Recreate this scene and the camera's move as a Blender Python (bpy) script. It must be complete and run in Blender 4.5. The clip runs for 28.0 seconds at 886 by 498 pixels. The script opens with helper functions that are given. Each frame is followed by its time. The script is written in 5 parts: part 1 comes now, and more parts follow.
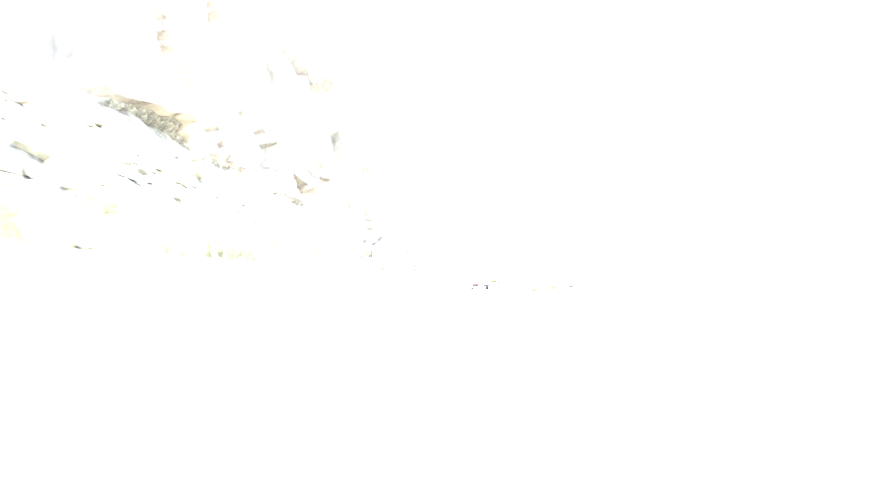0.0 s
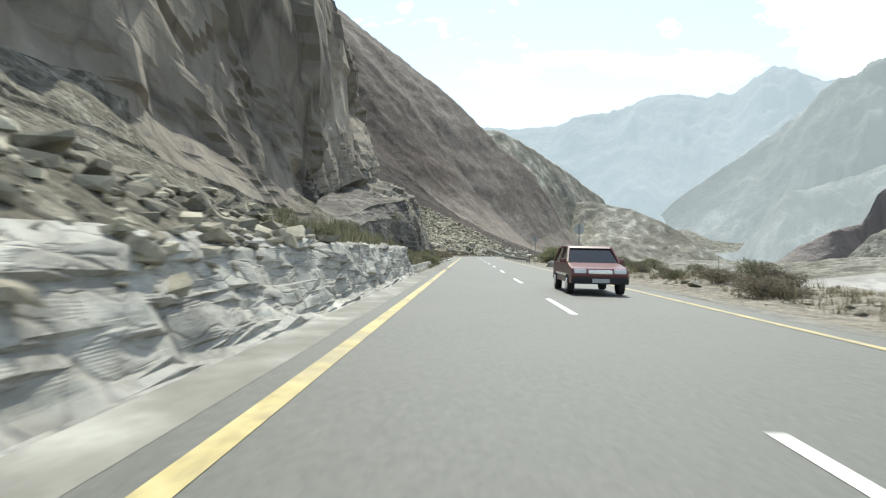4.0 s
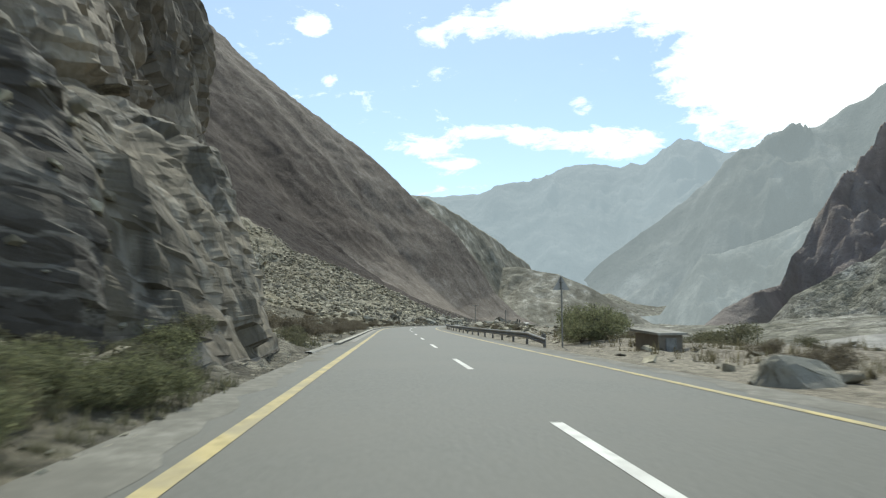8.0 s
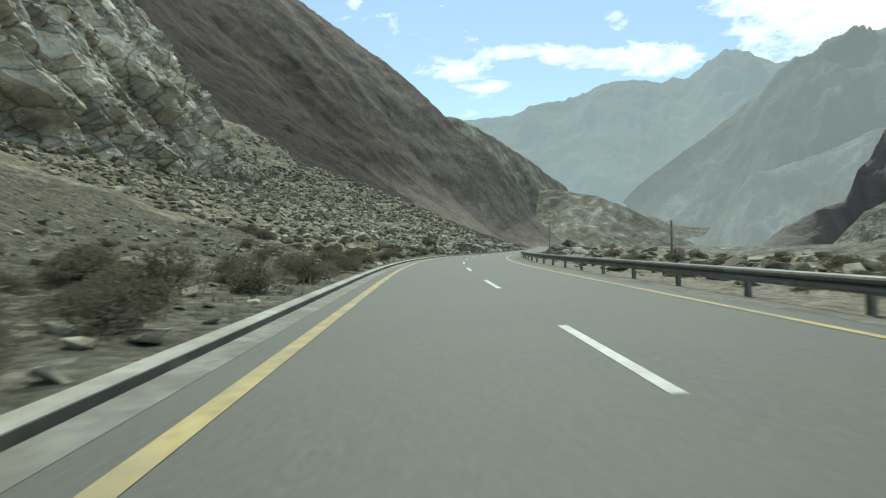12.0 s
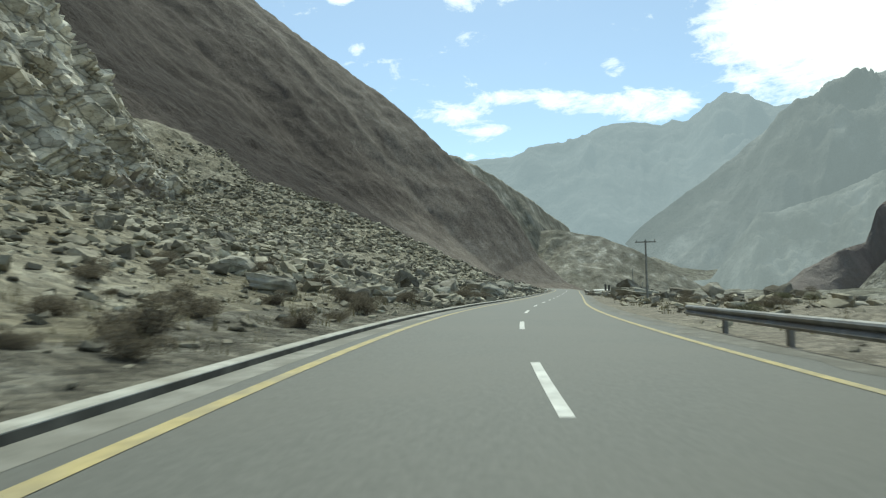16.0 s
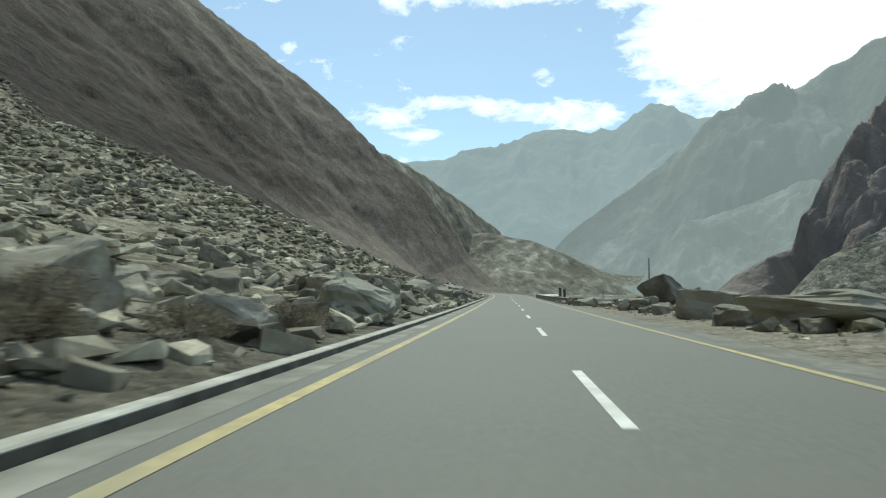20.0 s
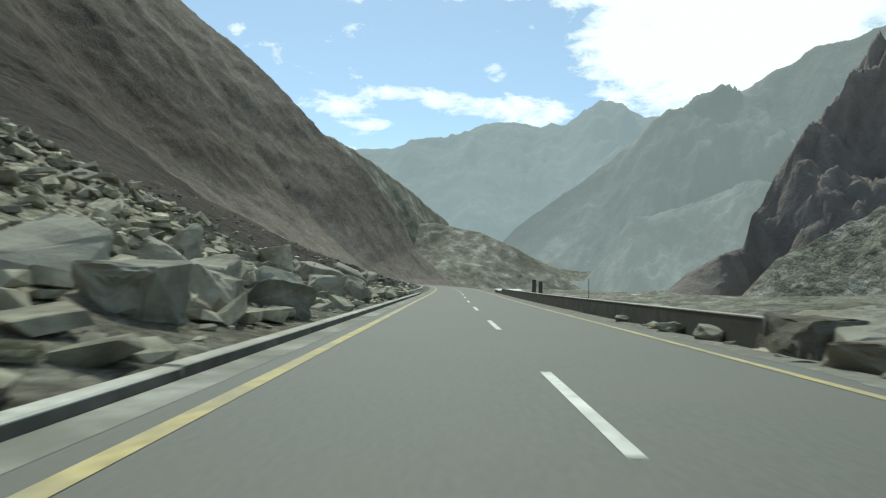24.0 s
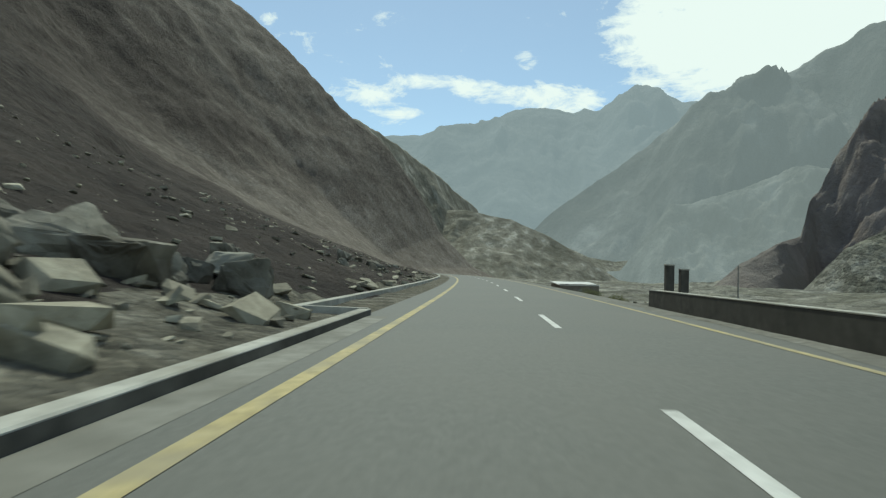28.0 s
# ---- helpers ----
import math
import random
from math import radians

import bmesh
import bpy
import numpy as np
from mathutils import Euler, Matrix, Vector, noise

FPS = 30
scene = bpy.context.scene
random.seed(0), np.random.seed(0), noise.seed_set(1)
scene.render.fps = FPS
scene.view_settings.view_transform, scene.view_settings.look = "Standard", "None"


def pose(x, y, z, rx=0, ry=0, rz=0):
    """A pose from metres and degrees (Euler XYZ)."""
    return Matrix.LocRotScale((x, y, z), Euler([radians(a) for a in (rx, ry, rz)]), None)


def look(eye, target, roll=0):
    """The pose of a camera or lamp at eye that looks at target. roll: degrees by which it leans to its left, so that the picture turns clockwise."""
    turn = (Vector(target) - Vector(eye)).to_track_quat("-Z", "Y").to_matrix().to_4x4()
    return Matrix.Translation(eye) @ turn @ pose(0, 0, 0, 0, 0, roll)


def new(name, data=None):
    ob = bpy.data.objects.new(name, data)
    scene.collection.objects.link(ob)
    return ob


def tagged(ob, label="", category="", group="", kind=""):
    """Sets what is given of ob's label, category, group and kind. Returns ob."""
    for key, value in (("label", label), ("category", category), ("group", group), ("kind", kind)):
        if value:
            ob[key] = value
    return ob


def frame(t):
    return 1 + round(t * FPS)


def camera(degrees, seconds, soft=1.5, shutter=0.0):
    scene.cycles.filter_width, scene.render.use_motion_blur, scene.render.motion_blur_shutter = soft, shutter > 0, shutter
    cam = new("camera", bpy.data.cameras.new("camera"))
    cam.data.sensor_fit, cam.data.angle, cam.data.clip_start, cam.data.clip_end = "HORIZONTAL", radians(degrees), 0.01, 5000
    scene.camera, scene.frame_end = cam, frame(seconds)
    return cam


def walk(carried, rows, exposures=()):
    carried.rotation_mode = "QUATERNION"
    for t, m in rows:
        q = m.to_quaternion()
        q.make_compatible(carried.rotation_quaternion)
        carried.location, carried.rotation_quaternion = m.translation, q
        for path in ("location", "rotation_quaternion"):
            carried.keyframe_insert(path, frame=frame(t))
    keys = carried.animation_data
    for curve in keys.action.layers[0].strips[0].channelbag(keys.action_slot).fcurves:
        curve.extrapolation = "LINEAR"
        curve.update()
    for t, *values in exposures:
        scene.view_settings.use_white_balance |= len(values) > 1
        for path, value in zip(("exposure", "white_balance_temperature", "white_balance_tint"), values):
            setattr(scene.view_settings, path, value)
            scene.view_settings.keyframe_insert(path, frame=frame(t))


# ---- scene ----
cam = camera(69.97, 28.0, soft=1.25, shutter=0.35)

EXPOSURES = [(0.0, 5.2, 6520, 10), (0.5, 4.7, 6520, 10), (1.0, 3.85, 6470, 10), (1.5, 3.0, 6520, 9), (2.0, 2.4, 6570, 8), (2.5, 1.9, 6570, 6),
             (3.0, 1.42, 6470, 3), (3.5, 1.15, 6520, 3), (5.5, 0.55, 6620, 4), (7.0, 0.46, 6570, 2), (8.0, 0.38, 6520, 0), (9.0, 0.28, 6420, -5),
             (10.0, 0.2, 6470, -8), (12.5, 0.18, 6520, -9), (17.0, 0.16, 6520, -9), (20.0, 0.14, 6470, -9), (24.0, 0.08, 6470, -9), (28.0, -0.18, 6520, -10)]

# seconds, metres along the road, metres left of its centre line, yaw, pitch, roll
ROWS = [
    (0.0, 2.60, 1.86, 0.44, 2.49, -1.20),
    (0.5, 8.40, 1.86, 0.44, 2.49, -1.20),
    (1.0, 14.20, 1.86, 0.54, 2.49, -1.30),
    (1.5, 19.96, 1.86, 0.74, 1.09, -1.54),
    (2.0, 25.76, 1.86, 0.14, 1.23, -1.33),
    (2.5, 31.56, 1.86, 1.79, 3.35, 0.63),
    (3.0, 37.36, 1.86, 4.05, 0.47, -1.96),
    (3.5, 42.97, 1.99, 3.12, -0.15, -1.54),
    (5.5, 64.80, 2.11, 2.35, 2.00, -0.98),
    (6.0, 71.13, 2.10, 1.69, 1.65, -0.57),
    (6.5, 77.07, 2.04, 0.15, 2.46, 0.02),
    (7.0, 83.00, 1.98, -0.07, 1.34, -0.37),
    (7.5, 88.95, 1.94, -2.98, 4.67, 0.28),
    (8.0, 94.91, 1.89, -3.96, 6.43, -0.06),
    (8.5, 100.88, 1.87, -0.95, 2.91, -0.26),
    (9.0, 106.85, 1.86, 0.46, 2.82, 0.84),
    (9.5, 112.77, 1.90, 1.54, 2.94, -0.08),
    (10.0, 118.69, 1.94, 0.93, 3.11, 0.66),
    (10.5, 124.62, 1.96, 1.18, 2.73, -0.90),
    (11.0, 130.55, 1.99, 1.11, 2.44, -0.56),
    (11.5, 136.69, 1.96, 1.62, 1.94, -0.61),
    (12.0, 142.83, 1.94, -0.96, -0.19, 1.01),
    (12.5, 149.15, 1.90, -0.34, -0.51, -1.04),
    (14.5, 172.97, 1.34, 0.09, 1.92, -0.15),
    (15.0, 179.10, 1.17, 0.01, 2.15, -0.26),
    (15.5, 185.32, 0.98, -0.21, 2.47, 0.98),
    (16.0, 191.54, 0.78, -1.05, 3.57, 0.74),
    (16.5, 197.68, 0.68, -1.25, 3.75, 1.77),
    (17.0, 203.81, 0.57, -1.35, 2.49, -0.12),
    (17.5, 210.08, 0.54, -2.03, 2.45, 0.84),
    (18.0, 216.36, 0.52, -4.36, 3.36, 0.57),
    (18.5, 222.60, 0.61, -5.23, 3.40, 1.08),
    (19.0, 228.84, 0.71, -6.45, 3.78, 1.38),
    (19.5, 235.07, 0.91, -6.65, 3.60, 0.61),
    (20.0, 241.30, 1.10, -7.32, 3.86, 0.24),
    (20.5, 247.70, 1.23, -7.64, 3.81, 0.04),
    (21.0, 254.10, 1.36, -8.24, 3.27, -0.57),
    (21.5, 260.70, 1.44, -10.76, 3.16, -0.05),
    (23.5, 285.91, 1.38, -11.03, 3.84, -1.13),
    (24.0, 292.24, 1.30, -12.16, 3.16, -1.02),
    (24.5, 299.11, 1.31, -13.05, 3.96, -0.17),
    (25.0, 305.98, 1.33, -11.91, 4.20, -0.98),
    (25.5, 312.62, 1.36, -12.26, 4.28, -0.29),
    (26.0, 319.27, 1.40, -12.61, 3.63, -2.10),
    (26.5, 325.55, 1.45, -10.96, 3.94, -0.14),
    (27.0, 331.84, 1.50, -10.04, 3.75, -0.43),
    (27.5, 338.39, 1.59, -9.37, 3.38, -1.61),
    (28.0, 344.95, 1.67, -9.56, 2.12, -1.50),
]
BENDS = [-0.0, 0.01, 0.07, 0.13, 0.13, 0.05, -0.03, 0.14, -0.11, 0.08, -0.18, -2.87, -3.98, -3.44, -1.45, 0.08, -0.05, 0.41, 0.01, -0.53, 0.31, 0.55, 0.67, 0.72, 0.72, 0.68, 0.62, 0.54, 0.45, 0.36, 0.26, 0.16, 0.07, -0.03]
GRADES = [-0.1, -0.13, -0.23, 0.1, -0.16, 0.13, -0.05, -0.59, -0.02, -0.05, 0.36, 0.43, 0.27, 0.17, 0.11, 0.07, 0.06]
EYE = 1.197
DASH_PERIOD, DASH_LENGTH, DASH_START = 12.418, 4.27, 48.37


def axis_of_road():
    """Heading, x, y, z of the centre line at every metre from -60 to 2000."""
    s = np.arange(-60.0, 2000.0, 1.0)
    k = np.where(s < 620, np.interp(s, np.arange(-40, 640, 20.0), BENDS), 0.0) / 1000
    th = np.cumsum(k)
    th -= np.interp(0, s, th)
    g = np.where(s < 600, np.interp(s, np.arange(-40, 640, 40.0), GRADES), 0.0) / 100
    x, y, z = np.cumsum(-np.sin(th)), np.cumsum(np.cos(th)), np.cumsum(g)
    return s, th, x - np.interp(0, s, x), y - np.interp(0, s, y), z - np.interp(0, s, z)


AX_S, AX_TH, AX_X, AX_Y, AX_Z = axis_of_road()


def at_road(s, n, up=0.0):
    """World x, y, z of places s metres along, n metres to the left, up metres over the road."""
    th = np.interp(s, AX_S, AX_TH)
    over = np.maximum(np.asarray(s) - AX_S[-1], 0)
    x = np.interp(s, AX_S, AX_X) - n * np.cos(th) - over * np.sin(th)
    y = np.interp(s, AX_S, AX_Y) - n * np.sin(th) + over * np.cos(th)
    return x, y, np.interp(s, AX_S, AX_Z) + up


def put(s, n, up=0.0, turn=0.0):
    x, y, z = at_road(s, n, up)
    return pose(float(x), float(y), float(z), 0, 0, math.degrees(float(np.interp(s, AX_S, AX_TH))) + turn)


path = []
for t, s, n, yaw, pitch, roll in ROWS:
    x, y, z = at_road(s, n, EYE)
    path.append((t, pose(float(x), float(y), float(z), 90 + pitch, roll, yaw)))
walk(cam, path, EXPOSURES)

# ---- sky and sun ----
SUN_AZIMUTH, SUN_HEIGHT = -3.0, 57.0      # degrees left of +y (minus: to the right), degrees up


def node_tree(owner):
    owner.use_nodes = True
    owner.node_tree.nodes.clear()
    return owner.node_tree


def add(tree, kind, **values):
    node = tree.nodes.new(kind)
    for key, value in values.items():
        if key in node.inputs:
            node.inputs[key].default_value = value
    return node


def math_node(tree, op, a, b=None, clamp=False):
    node = tree.nodes.new("ShaderNodeMath")
    node.operation, node.use_clamp = op, clamp
    for i, v in enumerate((a, b)):
        if v is None:
            continue
        if isinstance(v, (int, float)):
            node.inputs[i].default_value = v
        else:
            tree.links.new(v, node.inputs[i])
    return node.outputs[0]


def ramp(tree, value, stops):
    node = tree.nodes.new("ShaderNodeValToRGB")
    els = node.color_ramp.elements
    while len(els) < len(stops):
        els.new(0.5)
    for el, (p, c) in zip(els, stops):
        el.position = p
        el.color = (c, c, c, 1) if isinstance(c, (int, float)) else (*c, 1)
    tree.links.new(value, node.inputs[0])
    return node.outputs[0]


def noise_node(tree, vector, scale, detail=6.0, rough=0.6, stretch=None, warp=0.0):
    if stretch:
        m = tree.nodes.new("ShaderNodeMapping")
        m.inputs["Scale"].default_value = stretch
        tree.links.new(vector, m.inputs["Vector"])
        vector = m.outputs[0]
    node = add(tree, "ShaderNodeTexNoise", Scale=scale, Detail=detail, Roughness=rough, Distortion=warp)
    tree.links.new(vector, node.inputs["Vector"])
    return node.outputs["Fac"]


def blend(tree, fac, a, b, mode="MIX"):
    node = tree.nodes.new("ShaderNodeMix")
    node.data_type, node.blend_type = "RGBA", mode
    for sock, v in ((node.inputs[0], fac), (node.inputs[6], a), (node.inputs[7], b)):
        if isinstance(v, (int, float)):
            sock.default_value = v
        elif isinstance(v, tuple):
            sock.default_value = (*v, 1)
        else:
            tree.links.new(v, sock)
    return node.outputs[2]


def make_world():
    world = bpy.data.worlds.new("sky")
    scene.world = world
    tree = node_tree(world)
    sky = tree.nodes.new("ShaderNodeTexSky")
    sky.sky_type, sky.sun_disc = "NISHITA", False
    sky.sun_elevation, sky.sun_rotation = radians(SUN_HEIGHT), radians(-SUN_AZIMUTH)
    sky.altitude, sky.air_density, sky.dust_density, sky.ozone_density = 1500, 1.0, 1.0, 1.2
    clear = add(tree, "ShaderNodeBackground", Strength=SKY_STRENGTH)
    tree.links.new(sky.outputs[0], clear.inputs[0])
    where = tree.nodes.new("ShaderNodeTexCoord").outputs["Generated"]
    parts = tree.nodes.new("ShaderNodeSeparateXYZ")
    tree.links.new(where, parts.inputs[0])
    # degrees to the right of +y and degrees up, with ragged edges from two noises
    east, north, up = parts.outputs
    ragged = noise_node(tree, where, 14.0, 11.0, 0.68, (1.0, 1.0, 2.2), 0.35)
    broad = noise_node(tree, where, 3.1, 4.0, 0.55, (1.0, 1.0, 1.6))
    side = math_node(tree, "MULTIPLY", math_node(tree, "ARCTAN2", east, north), 57.2958)
    lift = math_node(tree, "MULTIPLY", math_node(tree, "ARCSINE", up), 57.2958)
    mass = math_node(tree, "ADD", math_node(tree, "MULTIPLY", ragged, 2.9), math_node(tree, "MULTIPLY", broad, 0.55))
    for az, el, wide, high, gain in CLOUDS:
        a = math_node(tree, "DIVIDE", math_node(tree, "SUBTRACT", side, az), wide)
        b = math_node(tree, "DIVIDE", math_node(tree, "SUBTRACT", lift, el), high)
        far = math_node(tree, "ADD", math_node(tree, "MULTIPLY", a, a), math_node(tree, "MULTIPLY", b, b))
        puff = math_node(tree, "MULTIPLY", math_node(tree, "SUBTRACT", 1.0, far, True), 1.6 * gain)
        mass = math_node(tree, "ADD", mass, puff)
    # a veil of thin cloud towards the sun, thickest over the skyline
    cover = ramp(tree, math_node(tree, "MULTIPLY", mass, 0.36), [(0.0, 0.12), (0.72, 0.14), (0.80, 0.6), (0.90, 1.0)])
    cloud = add(tree, "ShaderNodeBackground", Strength=CLOUD_STRENGTH)
    cloud.inputs[0].default_value = (0.93, 0.96, 1.0, 1)
    mix = tree.nodes.new("ShaderNodeMixShader")
    tree.links.new(cover, mix.inputs[0])
    tree.links.new(clear.outputs[0], mix.inputs[1])
    tree.links.new(cloud.outputs[0], mix.inputs[2])
    out = tree.nodes.new("ShaderNodeOutputWorld")
    tree.links.new(mix.outputs[0], out.inputs[0])


SKY_STRENGTH, CLOUD_STRENGTH = 0.148, 1.1
# clouds: degrees right of +y, degrees up, half width, half height, density
CLOUDS = [(2.5, 15.6, 4.6, 1.1, 0.4), (7.5, 16.9, 4.6, 1.0, 0.42), (5.5, 14.3, 3.5, 0.8, 0.36), (13.0, 16.2, 3.6, 1.4, 0.42), (19.5, 15.4, 6.0, 2.0, 0.5), (16.7, 18.8, 1.7, 1.2, 0.42), (-6.7, 21.2, 1.0, 0.8, 0.4),
          (-8.2, 25.4, 1.8, 1.2, 0.42), (4.5, 25.2, 5.5, 1.6, 0.42), (12.0, 26.5, 9.0, 2.2, 0.5), (36.0, 21.0, 14.5, 9.0, 0.95), (22.0, 28.5, 12.0, 5.0, 0.8), (42.0, 33.0, 24.0, 9.0, 0.8), (5.0, 38.0, 30.0, 7.0, 0.55),
          (-40.0, 30.0, 18.0, 6.0, 0.5), (150.0, 30.0, 40.0, 10.0, 0.5), (-120.0, 40.0, 30.0, 9.0, 0.5)]
make_world()
sun_data = bpy.data.lights.new("sun", "SUN")
sun_data.energy, sun_data.angle, sun_data.color = 2.9, radians(0.53), (1.0, 0.95, 0.86)
sun = new("sun", sun_data)
a, e = radians(SUN_AZIMUTH), radians(SUN_HEIGHT)
sun.matrix_world = look((0, 0, 300), (300 * math.sin(a) * math.cos(e), -300 * math.cos(a) * math.cos(e), 300 - 300 * math.sin(e)))

# ---- materials ----


def surface(name, colors, scale=1.0, rough=0.85, bump=0.4, bump_scale=6.0, distance=0.05, stretch=None, stain=None, metal=0.0,
            detail=8.0, per_object=0.0, per_island=0.0, use_object=False, thin=0.0, haze=0.0, haze_color=(0.5, 0.62, 0.75)):
    """A rough solid: a ramp of colours over noise, a second broad stain, and fine relief."""
    mat = bpy.data.materials.new(name)
    tree = node_tree(mat)
    coord = tree.nodes.new("ShaderNodeTexCoord").outputs["Object"]
    if not use_object:
        coord = tree.nodes.new("ShaderNodeNewGeometry").outputs["Position"]
    fine = noise_node(tree, coord, scale, detail, 0.65, stretch)
    n = len(colors)
    col = ramp(tree, fine, [(0.33 + 0.34 * i / max(n - 1, 1), c) for i, c in enumerate(colors)])
    if stain:
        broad = noise_node(tree, coord, stain[1], 4.0, 0.55)
        col = blend(tree, ramp(tree, broad, [(0.42, 0.0), (0.62, stain[2])]), col, stain[0])
    if per_object:
        rnd = tree.nodes.new("ShaderNodeObjectInfo").outputs["Random"]
        lo = math_node(tree, "ADD", math_node(tree, "MULTIPLY", rnd, 2 * per_object), 1 - per_object)
        col = blend(tree, 1.0, col, lo, "MULTIPLY")
    if per_island:
        rnd = tree.nodes.new("ShaderNodeNewGeometry").outputs["Random Per Island"]
        lo = math_node(tree, "ADD", math_node(tree, "MULTIPLY", rnd, 2 * per_island), 1 - per_island)
        col = blend(tree, 1.0, col, lo, "MULTIPLY")
    bsdf = add(tree, "ShaderNodeBsdfPrincipled", Roughness=rough, Metallic=metal)
    tree.links.new(col, bsdf.inputs["Base Color"])
    if bump:
        relief = noise_node(tree, coord, bump_scale, 8.0, 0.7)
        b = add(tree, "ShaderNodeBump", Strength=bump, Distance=distance)
        tree.links.new(relief, b.inputs["Height"])
        tree.links.new(b.outputs[0], bsdf.inputs["Normal"])
    out = tree.nodes.new("ShaderNodeOutputMaterial")
    shader = bsdf.outputs[0]
    if thin:        # light shines through leaves
        leaf = tree.nodes.new("ShaderNodeBsdfTranslucent")
        tree.links.new(col, leaf.inputs[0])
        mix = tree.nodes.new("ShaderNodeMixShader")
        mix.inputs[0].default_value = thin
        tree.links.new(shader, mix.inputs[1])
        tree.links.new(leaf.outputs[0], mix.inputs[2])
        shader = mix.outputs[0]
    # haze is put in as an even glow mixed over the rock
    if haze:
        haze_glow = add(tree, "ShaderNodeEmission", Strength=1.0)
        haze_glow.inputs[0].default_value = (*haze_color, 1)
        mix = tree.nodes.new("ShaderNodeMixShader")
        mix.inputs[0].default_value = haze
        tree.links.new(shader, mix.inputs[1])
        tree.links.new(haze_glow.outputs[0], mix.inputs[2])
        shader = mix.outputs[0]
    tree.links.new(shader, out.inputs[0])
    return mat


def voronoi(tree, vector, scale, feature="F1"):
    node = tree.nodes.new("ShaderNodeTexVoronoi")
    node.feature = feature
    node.inputs["Scale"].default_value = scale
    tree.links.new(vector, node.inputs["Vector"])
    return node


def warped(tree, coord, scale, amount):
    node = add(tree, "ShaderNodeTexNoise", Scale=scale, Detail=3.0)
    tree.links.new(coord, node.inputs["Vector"])
    mul = tree.nodes.new("ShaderNodeVectorMath")
    mul.operation = "MULTIPLY_ADD"
    tree.links.new(node.outputs["Color"], mul.inputs[0])
    mul.inputs[1].default_value = (amount, amount, amount)
    tree.links.new(coord, mul.inputs[2])
    return mul.outputs[0]


def finish(tree, col, height, rough, strength, distance):
    bsdf = add(tree, "ShaderNodeBsdfPrincipled", Roughness=rough)
    bsdf.inputs["Specular IOR Level"].default_value = 0.25
    tree.links.new(col, bsdf.inputs["Base Color"])
    b = add(tree, "ShaderNodeBump", Strength=strength, Distance=distance)
    tree.links.new(height, b.inputs["Height"])
    tree.links.new(b.outputs[0], bsdf.inputs["Normal"])
    tree.links.new(bsdf.outputs[0], tree.nodes.new("ShaderNodeOutputMaterial").inputs[0])


def jointed(name, colors, joint=0.4, veins=0.0, vein_color=(0.4, 0.37, 0.31), scale=0.4, stretch=(1.0, 1.0, 0.5), distance=0.35, stain=None, crack=0.75,
            per_object=0.0, tilt=(0.35, 0.25, 0.0), grit=0.5, crack_color=(0.03, 0.028, 0.025), cell_tone=0.7, width=0.045):
    """Bare rock cut by joints: dark cracks at two sizes, grain, and pale weathered ledges."""
    mat = bpy.data.materials.new(name)
    tree = node_tree(mat)
    coord = tree.nodes.new("ShaderNodeNewGeometry").outputs["Position"]
    m = tree.nodes.new("ShaderNodeMapping")
    m.inputs["Scale"].default_value = stretch
    m.inputs["Rotation"].default_value = tilt
    tree.links.new(coord, m.inputs["Vector"])
    v = warped(tree, m.outputs[0], 0.5, 1.4)
    grain = noise_node(tree, m.outputs[0], scale, 10.0, 0.68)
    col = ramp(tree, grain, [(0.33 + 0.34 * i / (len(colors) - 1), c) for i, c in enumerate(colors)])
    if stain:
        broad = noise_node(tree, coord, stain[1], 4.0, 0.55)
        col = blend(tree, ramp(tree, broad, [(0.44, 0.0), (0.60, stain[2])]), col, stain[0])
    cell = voronoi(tree, v, joint)
    tone = math_node(tree, "ADD", math_node(tree, "MULTIPLY", cell.outputs["Color"], cell_tone), 1.0 - cell_tone * 0.5)
    col = blend(tree, 1.0, col, tone, "MULTIPLY")
    c1 = ramp(tree, voronoi(tree, v, joint, "DISTANCE_TO_EDGE").outputs["Distance"], [(0.0, 0.0), (width, 1.0)])
    c2 = ramp(tree, voronoi(tree, v, joint * 3.1, "DISTANCE_TO_EDGE").outputs["Distance"], [(0.0, 0.0), (0.07, 1.0)])
    col = blend(tree, math_node(tree, "MULTIPLY", math_node(tree, "SUBTRACT", 1.0, c1), crack), col, crack_color)
    col = blend(tree, math_node(tree, "MULTIPLY", math_node(tree, "SUBTRACT", 1.0, c2), crack * 0.5), col, (0.045, 0.04, 0.036))
    if veins:
        line = noise_node(tree, v, 0.35, 5.0, 0.6, (1.0, 1.0, 2.2))
        col = blend(tree, ramp(tree, line, [(0.47, 0.0), (0.50, veins), (0.515, veins), (0.54, 0.0)]), col, vein_color)
    if per_object:
        rnd = tree.nodes.new("ShaderNodeObjectInfo").outputs["Random"]
        col = blend(tree, 1.0, col, math_node(tree, "ADD", math_node(tree, "MULTIPLY", rnd, 2 * per_object), 1 - per_object), "MULTIPLY")
    fine = noise_node(tree, coord, 2.6, 9.0, 0.7)
    h = math_node(tree, "ADD", math_node(tree, "MULTIPLY", c1, 0.5), math_node(tree, "MULTIPLY", c2, 0.25))
    h = math_node(tree, "ADD", h, math_node(tree, "ADD", math_node(tree, "MULTIPLY", fine, grit), math_node(tree, "MULTIPLY", grain, 0.8)))
    finish(tree, col, h, 0.88, 0.9, distance)
    return mat


